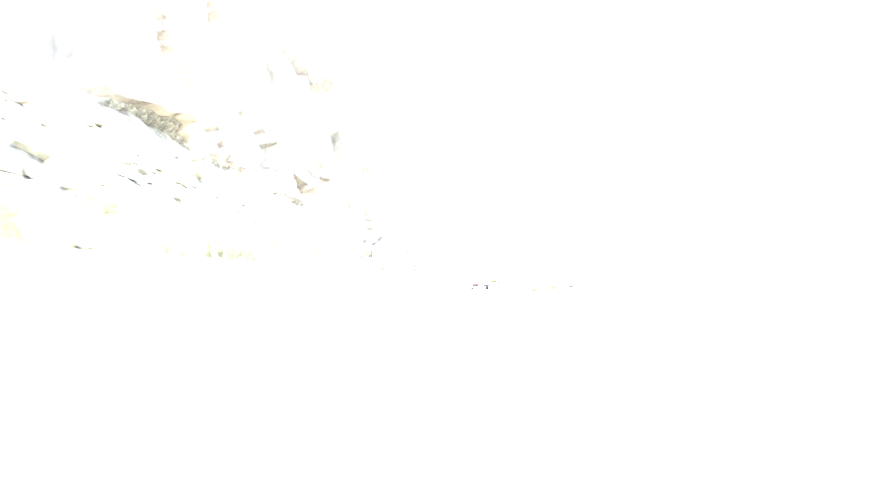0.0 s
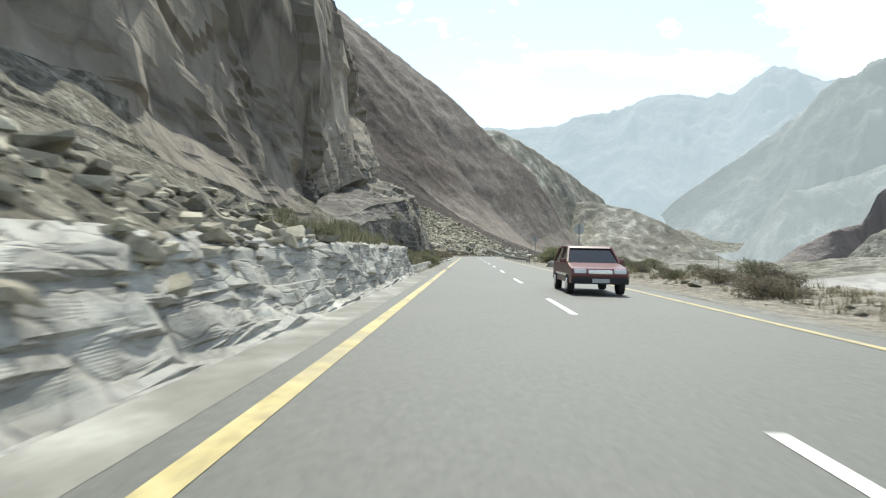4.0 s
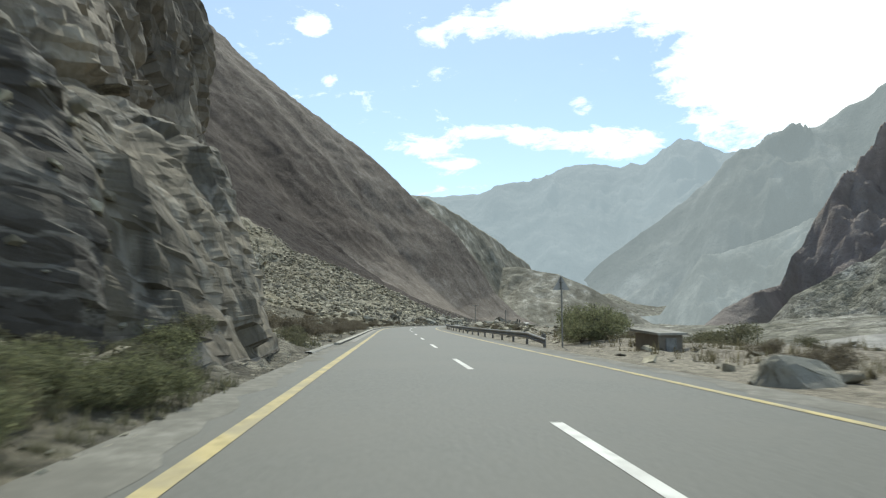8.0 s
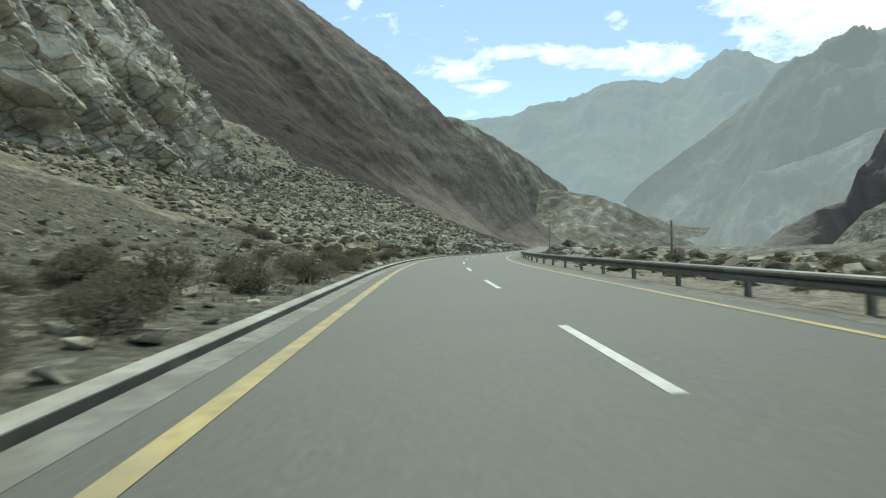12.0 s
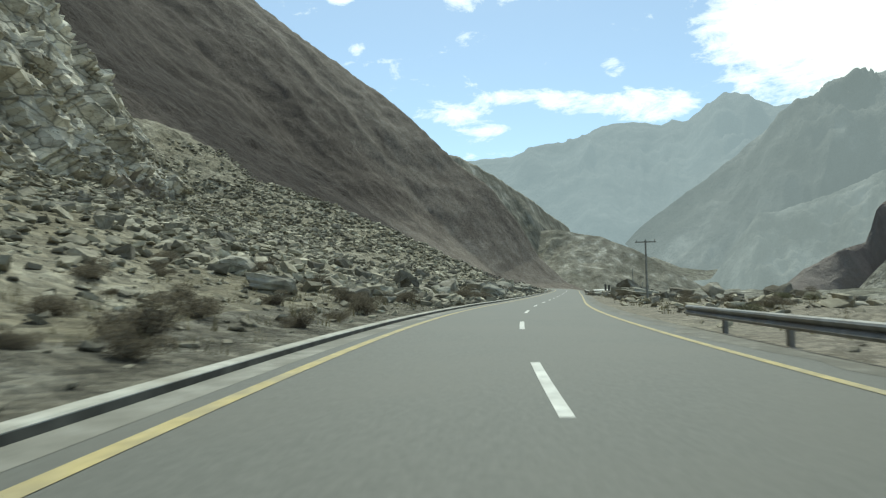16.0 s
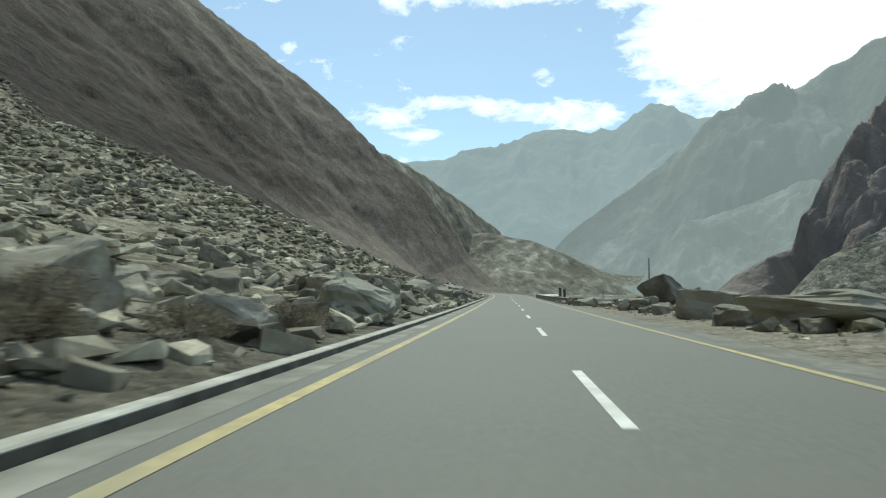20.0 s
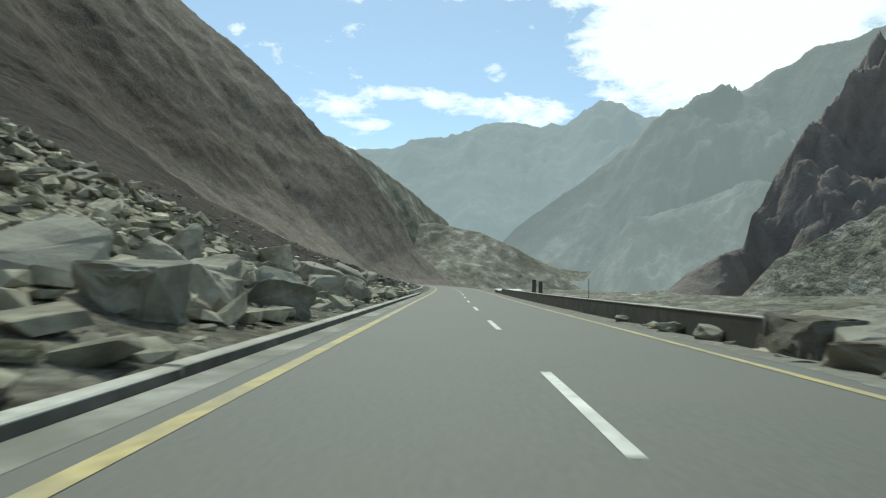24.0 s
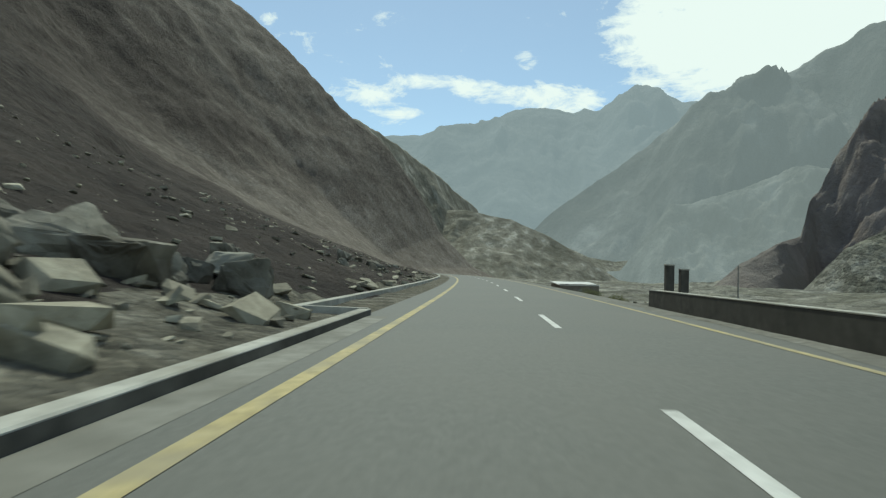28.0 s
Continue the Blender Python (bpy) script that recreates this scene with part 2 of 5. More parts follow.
def stony(name, colors, cell=2.2, scale=0.9, contrast=0.9, distance=0.18, stain=None):
    """Loose stones too small to be built: cells of their own tone and height at two sizes over soil."""
    mat = bpy.data.materials.new(name)
    tree = node_tree(mat)
    coord = tree.nodes.new("ShaderNodeNewGeometry").outputs["Position"]
    v = warped(tree, coord, cell * 0.8, 0.35 / cell)
    grain = noise_node(tree, coord, scale, 9.0, 0.66)
    col = ramp(tree, grain, [(0.34 + 0.32 * i / (len(colors) - 1), c) for i, c in enumerate(colors)])
    if stain:
        broad = noise_node(tree, coord, stain[1], 4.0, 0.55)
        col = blend(tree, ramp(tree, broad, [(0.44, 0.0), (0.60, stain[2])]), col, stain[0])
    a, b = voronoi(tree, v, cell), voronoi(tree, v, cell * 2.7)
    for node, share in ((a, contrast), (b, contrast * 0.7)):
        tone = math_node(tree, "ADD", math_node(tree, "MULTIPLY", node.outputs["Color"], share), 1.0 - share * 0.5)
        col = blend(tree, 1.0, col, tone, "MULTIPLY")
    h = math_node(tree, "ADD", math_node(tree, "MULTIPLY", a.outputs["Distance"], -1.0), math_node(tree, "MULTIPLY", b.outputs["Distance"], -0.5))
    h = math_node(tree, "ADD", h, math_node(tree, "MULTIPLY", noise_node(tree, coord, cell * 3, 6.0, 0.7), 0.6))
    finish(tree, col, h, 0.93, 0.9, distance)
    return mat


def slope_mix(name, sets):
    """Mountain slope: dark bedrock, brown soil and pale scree, mixed where the mesh's own scree share, raised far off
    as haze, and a ragged noise say so.
    """
    mat = bpy.data.materials.new(name)
    tree = node_tree(mat)
    coord = tree.nodes.new("ShaderNodeNewGeometry").outputs["Position"]
    share = tree.nodes.new("ShaderNodeAttribute")
    share.attribute_name = "scree"
    grain = noise_node(tree, coord, 0.09, 10.0, 0.7, (1.0, 1.0, 0.6))
    fall = tree.nodes.new("ShaderNodeAttribute")
    fall.attribute_name = "fall_line"
    streak = math_node(tree, "ADD", noise_node(tree, fall.outputs["Vector"], 0.05, 8.0, 0.62, (1.0, 0.22, 0.0), 0.6), -0.5)
    rag = math_node(tree, "ADD", noise_node(tree, coord, 0.03, 8.0, 0.66), -0.5)
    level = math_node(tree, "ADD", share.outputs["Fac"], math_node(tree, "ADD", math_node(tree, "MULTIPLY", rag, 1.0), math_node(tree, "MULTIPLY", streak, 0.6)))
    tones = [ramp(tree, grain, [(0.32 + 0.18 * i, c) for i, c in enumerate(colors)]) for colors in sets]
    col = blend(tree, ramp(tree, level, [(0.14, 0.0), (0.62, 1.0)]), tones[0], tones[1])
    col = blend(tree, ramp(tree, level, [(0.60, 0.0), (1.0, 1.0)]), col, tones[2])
    v = warped(tree, coord, 0.5, 0.8)
    stones = voronoi(tree, v, 0.75)
    tone = math_node(tree, "ADD", math_node(tree, "MULTIPLY", stones.outputs["Color"], 0.5), 0.75)
    col = blend(tree, 1.0, col, tone, "MULTIPLY")
    h = math_node(tree, "ADD", math_node(tree, "MULTIPLY", stones.outputs["Distance"], -0.6), math_node(tree, "MULTIPLY", noise_node(tree, coord, 0.14, 10.0, 0.74), 3.0))
    finish(tree, col, h, 0.95, 0.9, 0.75)
    return mat


M_ASPHALT = surface("asphalt", [(0.084, 0.086, 0.074), (0.110, 0.112, 0.098), (0.142, 0.143, 0.126)], 14.0, 0.68, 0.3, 90.0, 0.006,
                    stain=((0.125, 0.123, 0.105), 0.22, 0.6))
M_YELLOW = surface("yellow_paint", [(0.33, 0.27, 0.12), (0.46, 0.375, 0.165), (0.54, 0.45, 0.22)], 5.0, 0.7, 0.2, 60.0, 0.004, stain=((0.28, 0.25, 0.17), 0.9, 0.7))
M_WHITE = surface("white_paint", [(0.5, 0.5, 0.47), (0.68, 0.68, 0.64), (0.75, 0.75, 0.71)], 5.0, 0.7, 0.2, 60.0, 0.004, stain=((0.4, 0.39, 0.36), 1.1, 0.5))
M_CONCRETE = surface("concrete", [(0.33, 0.32, 0.28), (0.46, 0.45, 0.40), (0.56, 0.55, 0.49)], 2.5, 0.9, 0.35, 25.0, 0.01, stain=((0.28, 0.26, 0.21), 0.5, 0.7))
M_GUTTER = surface("dusty_gutter", [(0.17, 0.165, 0.14), (0.27, 0.262, 0.228), (0.40, 0.39, 0.345)], 1.1, 0.92, 0.4, 25.0, 0.01, stain=((0.17, 0.163, 0.135), 0.35, 0.8))
M_PARAPET = surface("dark_concrete", [(0.05, 0.047, 0.042), (0.085, 0.08, 0.07), (0.125, 0.118, 0.104)], 2.2, 0.9, 0.35, 20.0, 0.015, stain=((0.08, 0.075, 0.065), 0.5, 0.7))
M_BANK = jointed("cut_bank", [(0.241, 0.230, 0.201), (0.356, 0.345, 0.305), (0.471, 0.460, 0.408)], 0.5, 0.4, (0.45, 0.43, 0.39), 1.0, (1.0, 1.0, 2.2), 0.10, crack=0.22)
# kerb concrete darkened to hold the shade of its inner face
M_FACE = surface("shade_dark_face", [(0.06, 0.057, 0.049), (0.10, 0.095, 0.082), (0.15, 0.143, 0.124)], 2.2, 0.9, 0.35, 20.0, 0.015, stain=((0.04, 0.037, 0.03), 0.5, 0.6))
M_OLDWALL = surface("old_wall", [(0.22, 0.213, 0.19), (0.31, 0.30, 0.27), (0.40, 0.39, 0.355)], 2.6, 0.95, 0.8, 7.0, 0.06, stain=((0.2, 0.19, 0.15), 0.6, 0.6))
M_DUST = surface("road_dust", [(0.15, 0.145, 0.122), (0.20, 0.193, 0.165), (0.27, 0.262, 0.228)], 4.0, 0.95, 0.4, 30.0, 0.01, stain=((0.135, 0.13, 0.11), 0.7, 0.7))
M_GRAVEL = stony("gravel", [(0.135, 0.121, 0.096), (0.211, 0.189, 0.152), (0.297, 0.268, 0.220)], 5.0, 1.2, 0.8, 0.06, stain=((0.25, 0.23, 0.18), 0.12, 0.6))
M_TALUS = stony("talus", [(0.090, 0.082, 0.062), (0.155, 0.143, 0.112), (0.246, 0.233, 0.190)], 2.6, 0.8, 1.0, 0.2, stain=((0.125, 0.114, 0.084), 0.07, 0.75))
M_SCREE = stony("scree_ground", [(0.129, 0.116, 0.084), (0.222, 0.202, 0.149), (0.348, 0.324, 0.253)], 1.5, 0.4, 0.9, 0.2, stain=((0.165, 0.145, 0.095), 0.06, 0.75))
M_CLIFF = jointed("cliff_rock", [(0.152, 0.129, 0.100), (0.245, 0.213, 0.169), (0.347, 0.312, 0.253)], 0.12, 0.0, (0.36, 0.34, 0.29), 0.25, (1.0, 1.0, 0.5), 0.16,
                  stain=((0.115, 0.10, 0.08), 0.10, 0.6), crack=0.5, tilt=(0.75, 0.15, 0.0), grit=0.6, cell_tone=0.75)
M_DARKROCK = jointed("dark_veined_rock", [(0.055, 0.048, 0.041), (0.088, 0.079, 0.068), (0.137, 0.125, 0.108)], 0.26, 0.4, (0.30, 0.285, 0.25), 0.5, (1.0, 0.55, 1.3), 0.14,
                     stain=((0.10, 0.09, 0.073), 0.35, 0.45), crack=0.22, tilt=(0.15, 0.1, 0.0), grit=0.45, crack_color=(0.26, 0.245, 0.215), cell_tone=0.5, width=0.035)
M_SLAB = jointed("grey_green_slab", [(0.121, 0.106, 0.078), (0.205, 0.179, 0.135), (0.313, 0.270, 0.204)], 0.30, 0.35, (0.36, 0.345, 0.30), 0.45, (1.0, 0.6, 0.35), 0.12,
                 stain=((0.085, 0.08, 0.068), 0.30, 0.6), crack=0.5, tilt=(0.35, 0.15, 0.0), grit=0.5, cell_tone=0.6)
M_PALE = jointed("pale_rock", [(0.30, 0.275, 0.215), (0.60, 0.56, 0.465), (0.82, 0.785, 0.68)], 0.22, 0.0, (0.72, 0.68, 0.6), 0.16, (1.0, 0.6, 1.6), 0.2, stain=((0.15, 0.132, 0.09), 0.10, 0.6), crack=0.6, tilt=(0.65, 0.1, 0.0), grit=0.25, cell_tone=0.8, width=0.06)
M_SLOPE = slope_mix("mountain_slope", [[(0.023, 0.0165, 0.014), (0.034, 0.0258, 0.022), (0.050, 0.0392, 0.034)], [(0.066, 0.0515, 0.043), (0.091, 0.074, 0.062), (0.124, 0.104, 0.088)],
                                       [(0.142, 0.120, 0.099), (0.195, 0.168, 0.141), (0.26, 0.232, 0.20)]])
M_SCREE_FAR = stony("pale_slope", [(0.10, 0.095, 0.078), (0.20, 0.193, 0.162), (0.33, 0.32, 0.28)], 0.14, 0.05, 0.9, 2.0, stain=((0.15, 0.145, 0.108), 0.012, 0.7))
M_RIDGE = surface("scarred_ridge", [(0.13, 0.118, 0.09), (0.20, 0.186, 0.145), (0.29, 0.274, 0.222), (0.52, 0.50, 0.43)], 0.05, 0.95, 0.9, 0.07, 6.0, stretch=(1.0, 1.0, 0.16), stain=((0.125, 0.118, 0.085), 0.012, 0.75))
M_RIGHT = surface("dark_slope", [(0.162, 0.131, 0.116), (0.227, 0.188, 0.169), (0.313, 0.265, 0.235)], 0.03, 0.95, 1.0, 0.06, 9.0, stretch=(1.0, 1.0, 0.45), stain=((0.235, 0.215, 0.19), 0.008, 0.6))
# the next three distant materials glow faintly bluish to carry the haze
M_FAR1 = surface("haze_glow_slope", [(0.035, 0.037, 0.034), (0.11, 0.11, 0.10), (0.21, 0.205, 0.19), (0.5, 0.49, 0.46)], 0.005, 0.95, 0.9, 0.03, 16.0, stretch=(1.0, 1.0, 0.3), stain=((0.075, 0.08, 0.068), 0.003, 0.5), haze=0.56, haze_color=(0.33, 0.375, 0.40))
M_FAN = surface("haze_glow_fan", [(0.05, 0.052, 0.047), (0.15, 0.148, 0.135), (0.30, 0.295, 0.27), (0.45, 0.44, 0.41)], 0.012, 0.95, 0.8, 0.04, 12.0, stretch=(1.0, 1.0, 0.35), haze=0.62, haze_color=(0.335, 0.375, 0.392))
M_FAR2 = surface("haze_glow_range", [(0.10, 0.10, 0.11), (0.16, 0.16, 0.16), (0.24, 0.24, 0.24)], 0.005, 0.95, 0.8, 0.02, 20.0, haze=0.66, haze_color=(0.385, 0.455, 0.51))
M_STONE = surface("broken_stone", [(0.169, 0.155, 0.112), (0.311, 0.286, 0.214), (0.521, 0.485, 0.375)], 1.6, 0.9, 0.6, 7.0, 0.05, per_island=0.5, stain=((0.15, 0.132, 0.097), 0.3, 0.6))
M_BOULDER = surface("boulder_rock", [(0.103, 0.095, 0.074), (0.211, 0.198, 0.160), (0.309, 0.290, 0.237), (0.443, 0.420, 0.349)], 0.8, 0.92, 0.9, 3.0, 0.10, per_object=0.38, stain=((0.125, 0.108, 0.078), 0.45, 0.75))
M_PALEBLOCK = surface("pale_boulder_rock", [(0.200, 0.196, 0.162), (0.290, 0.283, 0.235), (0.380, 0.368, 0.310), (0.460, 0.447, 0.381)], 0.5, 0.92, 0.7, 2.2, 0.12, stain=((0.19, 0.18, 0.145), 0.5, 0.6))
M_LEAF = surface("dry_leaf", [(0.10, 0.102, 0.06), (0.15, 0.149, 0.092), (0.205, 0.198, 0.13)], 3.0, 0.8, 0.0, per_island=0.4, thin=0.45)
M_BUSH = surface("green_leaf", [(0.12, 0.13, 0.07), (0.17, 0.18, 0.10), (0.22, 0.225, 0.14)], 3.0, 0.8, 0.0, per_island=0.4, thin=0.6)
M_DRY = surface("dry_twigs", [(0.125, 0.107, 0.077), (0.178, 0.156, 0.115), (0.235, 0.21, 0.162)], 3.0, 0.85, 0.0, per_island=0.4, thin=0.45)
M_STRAW = surface("straw", [(0.12, 0.105, 0.062), (0.165, 0.148, 0.09), (0.22, 0.20, 0.13)], 3.0, 0.85, 0.0, per_island=0.4, thin=0.45)
M_TWIG = surface("twig_bark", [(0.07, 0.055, 0.04), (0.12, 0.10, 0.075)], 8.0, 0.9, 0.3, 30.0, 0.01)
M_STEEL = surface("galvanised_steel", [(0.13, 0.133, 0.13), (0.19, 0.193, 0.19), (0.26, 0.26, 0.25)], 3.0, 0.5, 0.1, 40.0, 0.003, metal=0.4, stain=((0.15, 0.12, 0.09), 0.7, 0.5))
M_POLE = surface("grey_pole", [(0.16, 0.16, 0.15), (0.23, 0.23, 0.215), (0.30, 0.30, 0.285)], 4.0, 0.8, 0.3, 30.0, 0.005)
M_SIGN = surface("sign_back", [(0.30, 0.30, 0.29), (0.38, 0.38, 0.37)], 2.0, 0.5, 0.1, 20.0, 0.003, metal=0.3)
M_TIN = surface("tin_roof", [(0.42, 0.42, 0.41), (0.55, 0.55, 0.53), (0.65, 0.65, 0.63)], 1.5, 0.5, 0.2, 12.0, 0.01, metal=0.3)
M_MUD = surface("mud_wall", [(0.15, 0.13, 0.105), (0.22, 0.195, 0.16)], 2.0, 0.95, 0.6, 8.0, 0.03)
M_RIVER = surface("river_gravel", [(0.24, 0.23, 0.21), (0.36, 0.345, 0.31), (0.46, 0.44, 0.40)], 0.12, 0.95, 0.5, 1.0, 0.3, stain=((0.2, 0.19, 0.165), 0.02, 0.8))

# ---- noise on arrays ----


def lattice(ix, iy, iz, seed):
    h = (ix.astype(np.int64) * 374761393 + iy.astype(np.int64) * 668265263 + iz.astype(np.int64) * 2147483647 + seed * 974634777) & 0x7FFFFFFF
    h = ((h ^ (h >> 13)) * 1274126177) & 0x7FFFFFFF
    return ((h ^ (h >> 16)) & 0xFFFF) / 65535.0


def value_noise(p, seed=0):
    f = np.floor(p)
    t = p - f
    t = t * t * (3 - 2 * t)
    i = f.astype(np.int64)
    r = 0
    for dx in (0, 1):
        wx = t[..., 0] if dx else 1 - t[..., 0]
        for dy in (0, 1):
            wy = t[..., 1] if dy else 1 - t[..., 1]
            for dz in (0, 1):
                wz = t[..., 2] if dz else 1 - t[..., 2]
                r = r + wx * wy * wz * lattice(i[..., 0] + dx, i[..., 1] + dy, i[..., 2] + dz, seed)
    return r * 2 - 1


def fbm(p, octaves=5, gain=0.5, seed=0, ridged=False):
    total, amp, q = 0, 1.0, np.array(p, float)
    for k in range(octaves):
        v = value_noise(q, seed + k)
        total = total + amp * ((1 - 2 * np.abs(v)) if ridged else v)
        amp *= gain
        q = q * 2.03 + 7.1
    return total


def blocks(p, seed=0):
    """A random level for each cell of a jumbled honeycomb: the stepped faces of jointed rock."""
    f = np.floor(p).astype(np.int64)
    best = np.full(p.shape[:-1], 1e9)
    level = np.zeros(p.shape[:-1])
    for dx in (-1, 0, 1):
        for dy in (-1, 0, 1):
            for dz in (-1, 0, 1):
                c = [f[..., 0] + dx, f[..., 1] + dy, f[..., 2] + dz]
                q = [c[k] + 0.5 + 0.8 * (lattice(c[0], c[1], c[2], seed + 11 * k + 3) - 0.5) for k in range(3)]
                d = sum((p[..., k] - q[k]) ** 2 for k in range(3))
                near = d < best
                best = np.where(near, d, best)
                tilt = sum((p[..., k] - q[k]) * (lattice(c[0], c[1], c[2], seed + 50 + k) - 0.5) for k in range(3))
                level = np.where(near, lattice(c[0], c[1], c[2], seed + 91) * 2 - 1 + 1.2 * tilt, level)
    return level


def grid_object(name, pts, mats, index=None, smooth=False, flip=False):
    """A sheet from an array of rows x columns x 3."""
    nr, nc = pts.shape[:2]
    mesh = bpy.data.meshes.new(name)
    a = (np.arange(nr - 1)[:, None] * nc + np.arange(nc - 1)[None]).ravel()
    quads = np.stack([a, a + 1, a + nc + 1, a + nc], 1)
    if flip:
        quads = quads[:, ::-1]
    mesh.vertices.add(nr * nc)
    mesh.vertices.foreach_set("co", np.ascontiguousarray(pts, np.float32).ravel())
    mesh.loops.add(len(quads) * 4)
    mesh.loops.foreach_set("vertex_index", np.ascontiguousarray(quads, np.int32).ravel())
    mesh.polygons.add(len(quads))
    mesh.polygons.foreach_set("loop_start", np.arange(0, len(quads) * 4, 4, dtype=np.int32))
    for m in mats:
        mesh.materials.append(m)
    if index is not None:
        mesh.polygons.foreach_set("material_index", np.ascontiguousarray(index, np.int32).ravel())
    mesh.polygons.foreach_set("use_smooth", np.ascontiguousarray(np.broadcast_to(np.ravel(smooth), len(quads)), dtype=bool))
    mesh.update(calc_edges=True)
    mesh.validate()
    return new(name, mesh)


# ---- the road ----


def strip(name, s0, s1, section, mat, step=2.0, smooth=False):
    """A bar along the road: section is a list of (left, up), drawn from s0 to s1; closed bars repeat their first point."""
    s = np.linspace(s0, s1, max(int((s1 - s0) / step) + 1, 2))
    sec = np.array(section, float)
    S = s[:, None] + 0 * sec[None, :, 0]
    up = sec[None, :, 1] + 0 * S
    if sec[:, 1].max() > 0.1:       # raised bars: let both ends come down
        S = np.concatenate([S[:1], S[:1] + 0.04, S[1:-1], S[-1:] - 0.04, S[-1:]])
        up = np.concatenate([np.minimum(up[:1], -0.05), up, np.minimum(up[:1], -0.05)])
    x, y, z = at_road(S, sec[None, :, 0] + 0 * S, up)
    return grid_object(name, np.stack([x, y, z], -1), [mat], smooth=smooth, flip=True)


road = strip("road", -60, 1400, [(4.72, -0.02), (3.9, -0.012), (1.9, 0.0), (0.0, 0.02), (-1.9, 0.0), (-3.9, -0.012), (-4.5, -0.02)], M_ASPHALT)
tagged(road, "grey worn asphalt two-lane mountain road", "road", kind="structure")

# ---- ground on the valley side ----
RIGHT = [  # metres along, then (left, up) from the asphalt's edge to the river
    (-60, [(-4.5, -0.02), (-5.2, -0.05), (-7, -0.15), (-10, -0.35), (-16, -0.7), (-30, -2.0), (-60, -6.0), (-95, -10.5), (-160, -10.5), (-260, -10.0)]),
    (230, [(-4.5, -0.02), (-5.2, -0.05), (-7, 0.0), (-10, 0.35), (-16, 0.3), (-30, -2.0), (-60, -6.5), (-95, -10.5), (-160, -10.5), (-260, -10.0)]),
    (300, [(-4.5, -0.02), (-5.2, -0.05), (-7, -0.05), (-10, 0.3), (-16, -0.2), (-30, -4.0), (-60, -8.5), (-95, -10.5), (-160, -10.5), (-260, -10.0)]),
    (330, [(-4.5, -0.02), (-5.2, -0.05), (-7, -0.9), (-10, -2.0), (-16, -4.0), (-30, -8.0), (-60, -10.5), (-95, -7.5), (-160, -0.5), (-260, 6.0)]),
    (480, [(-4.5, -0.02), (-5.2, -0.05), (-7, -0.9), (-10, -2.0), (-16, -4.0), (-30, -8.0), (-60, -10.5), (-95, -8.0), (-160, -2.0), (-260, 4.0)]),
    (640, [(-4.5, -0.02), (-5.2, -0.05), (-7, -0.9), (-10, -2.0), (-16, -4.0), (-30, -8.0), (-60, -10.5), (-95, -10.0), (-160, -9.0), (-260, -7.0)]),
    (1400, [(-4.5, -0.02), (-5.2, -0.05), (-7, -0.9), (-10, -2.0), (-16, -4.0), (-30, -8.0), (-60, -10.5), (-95, -10.0), (-160, -9.0), (-260, -8.0)]),
]
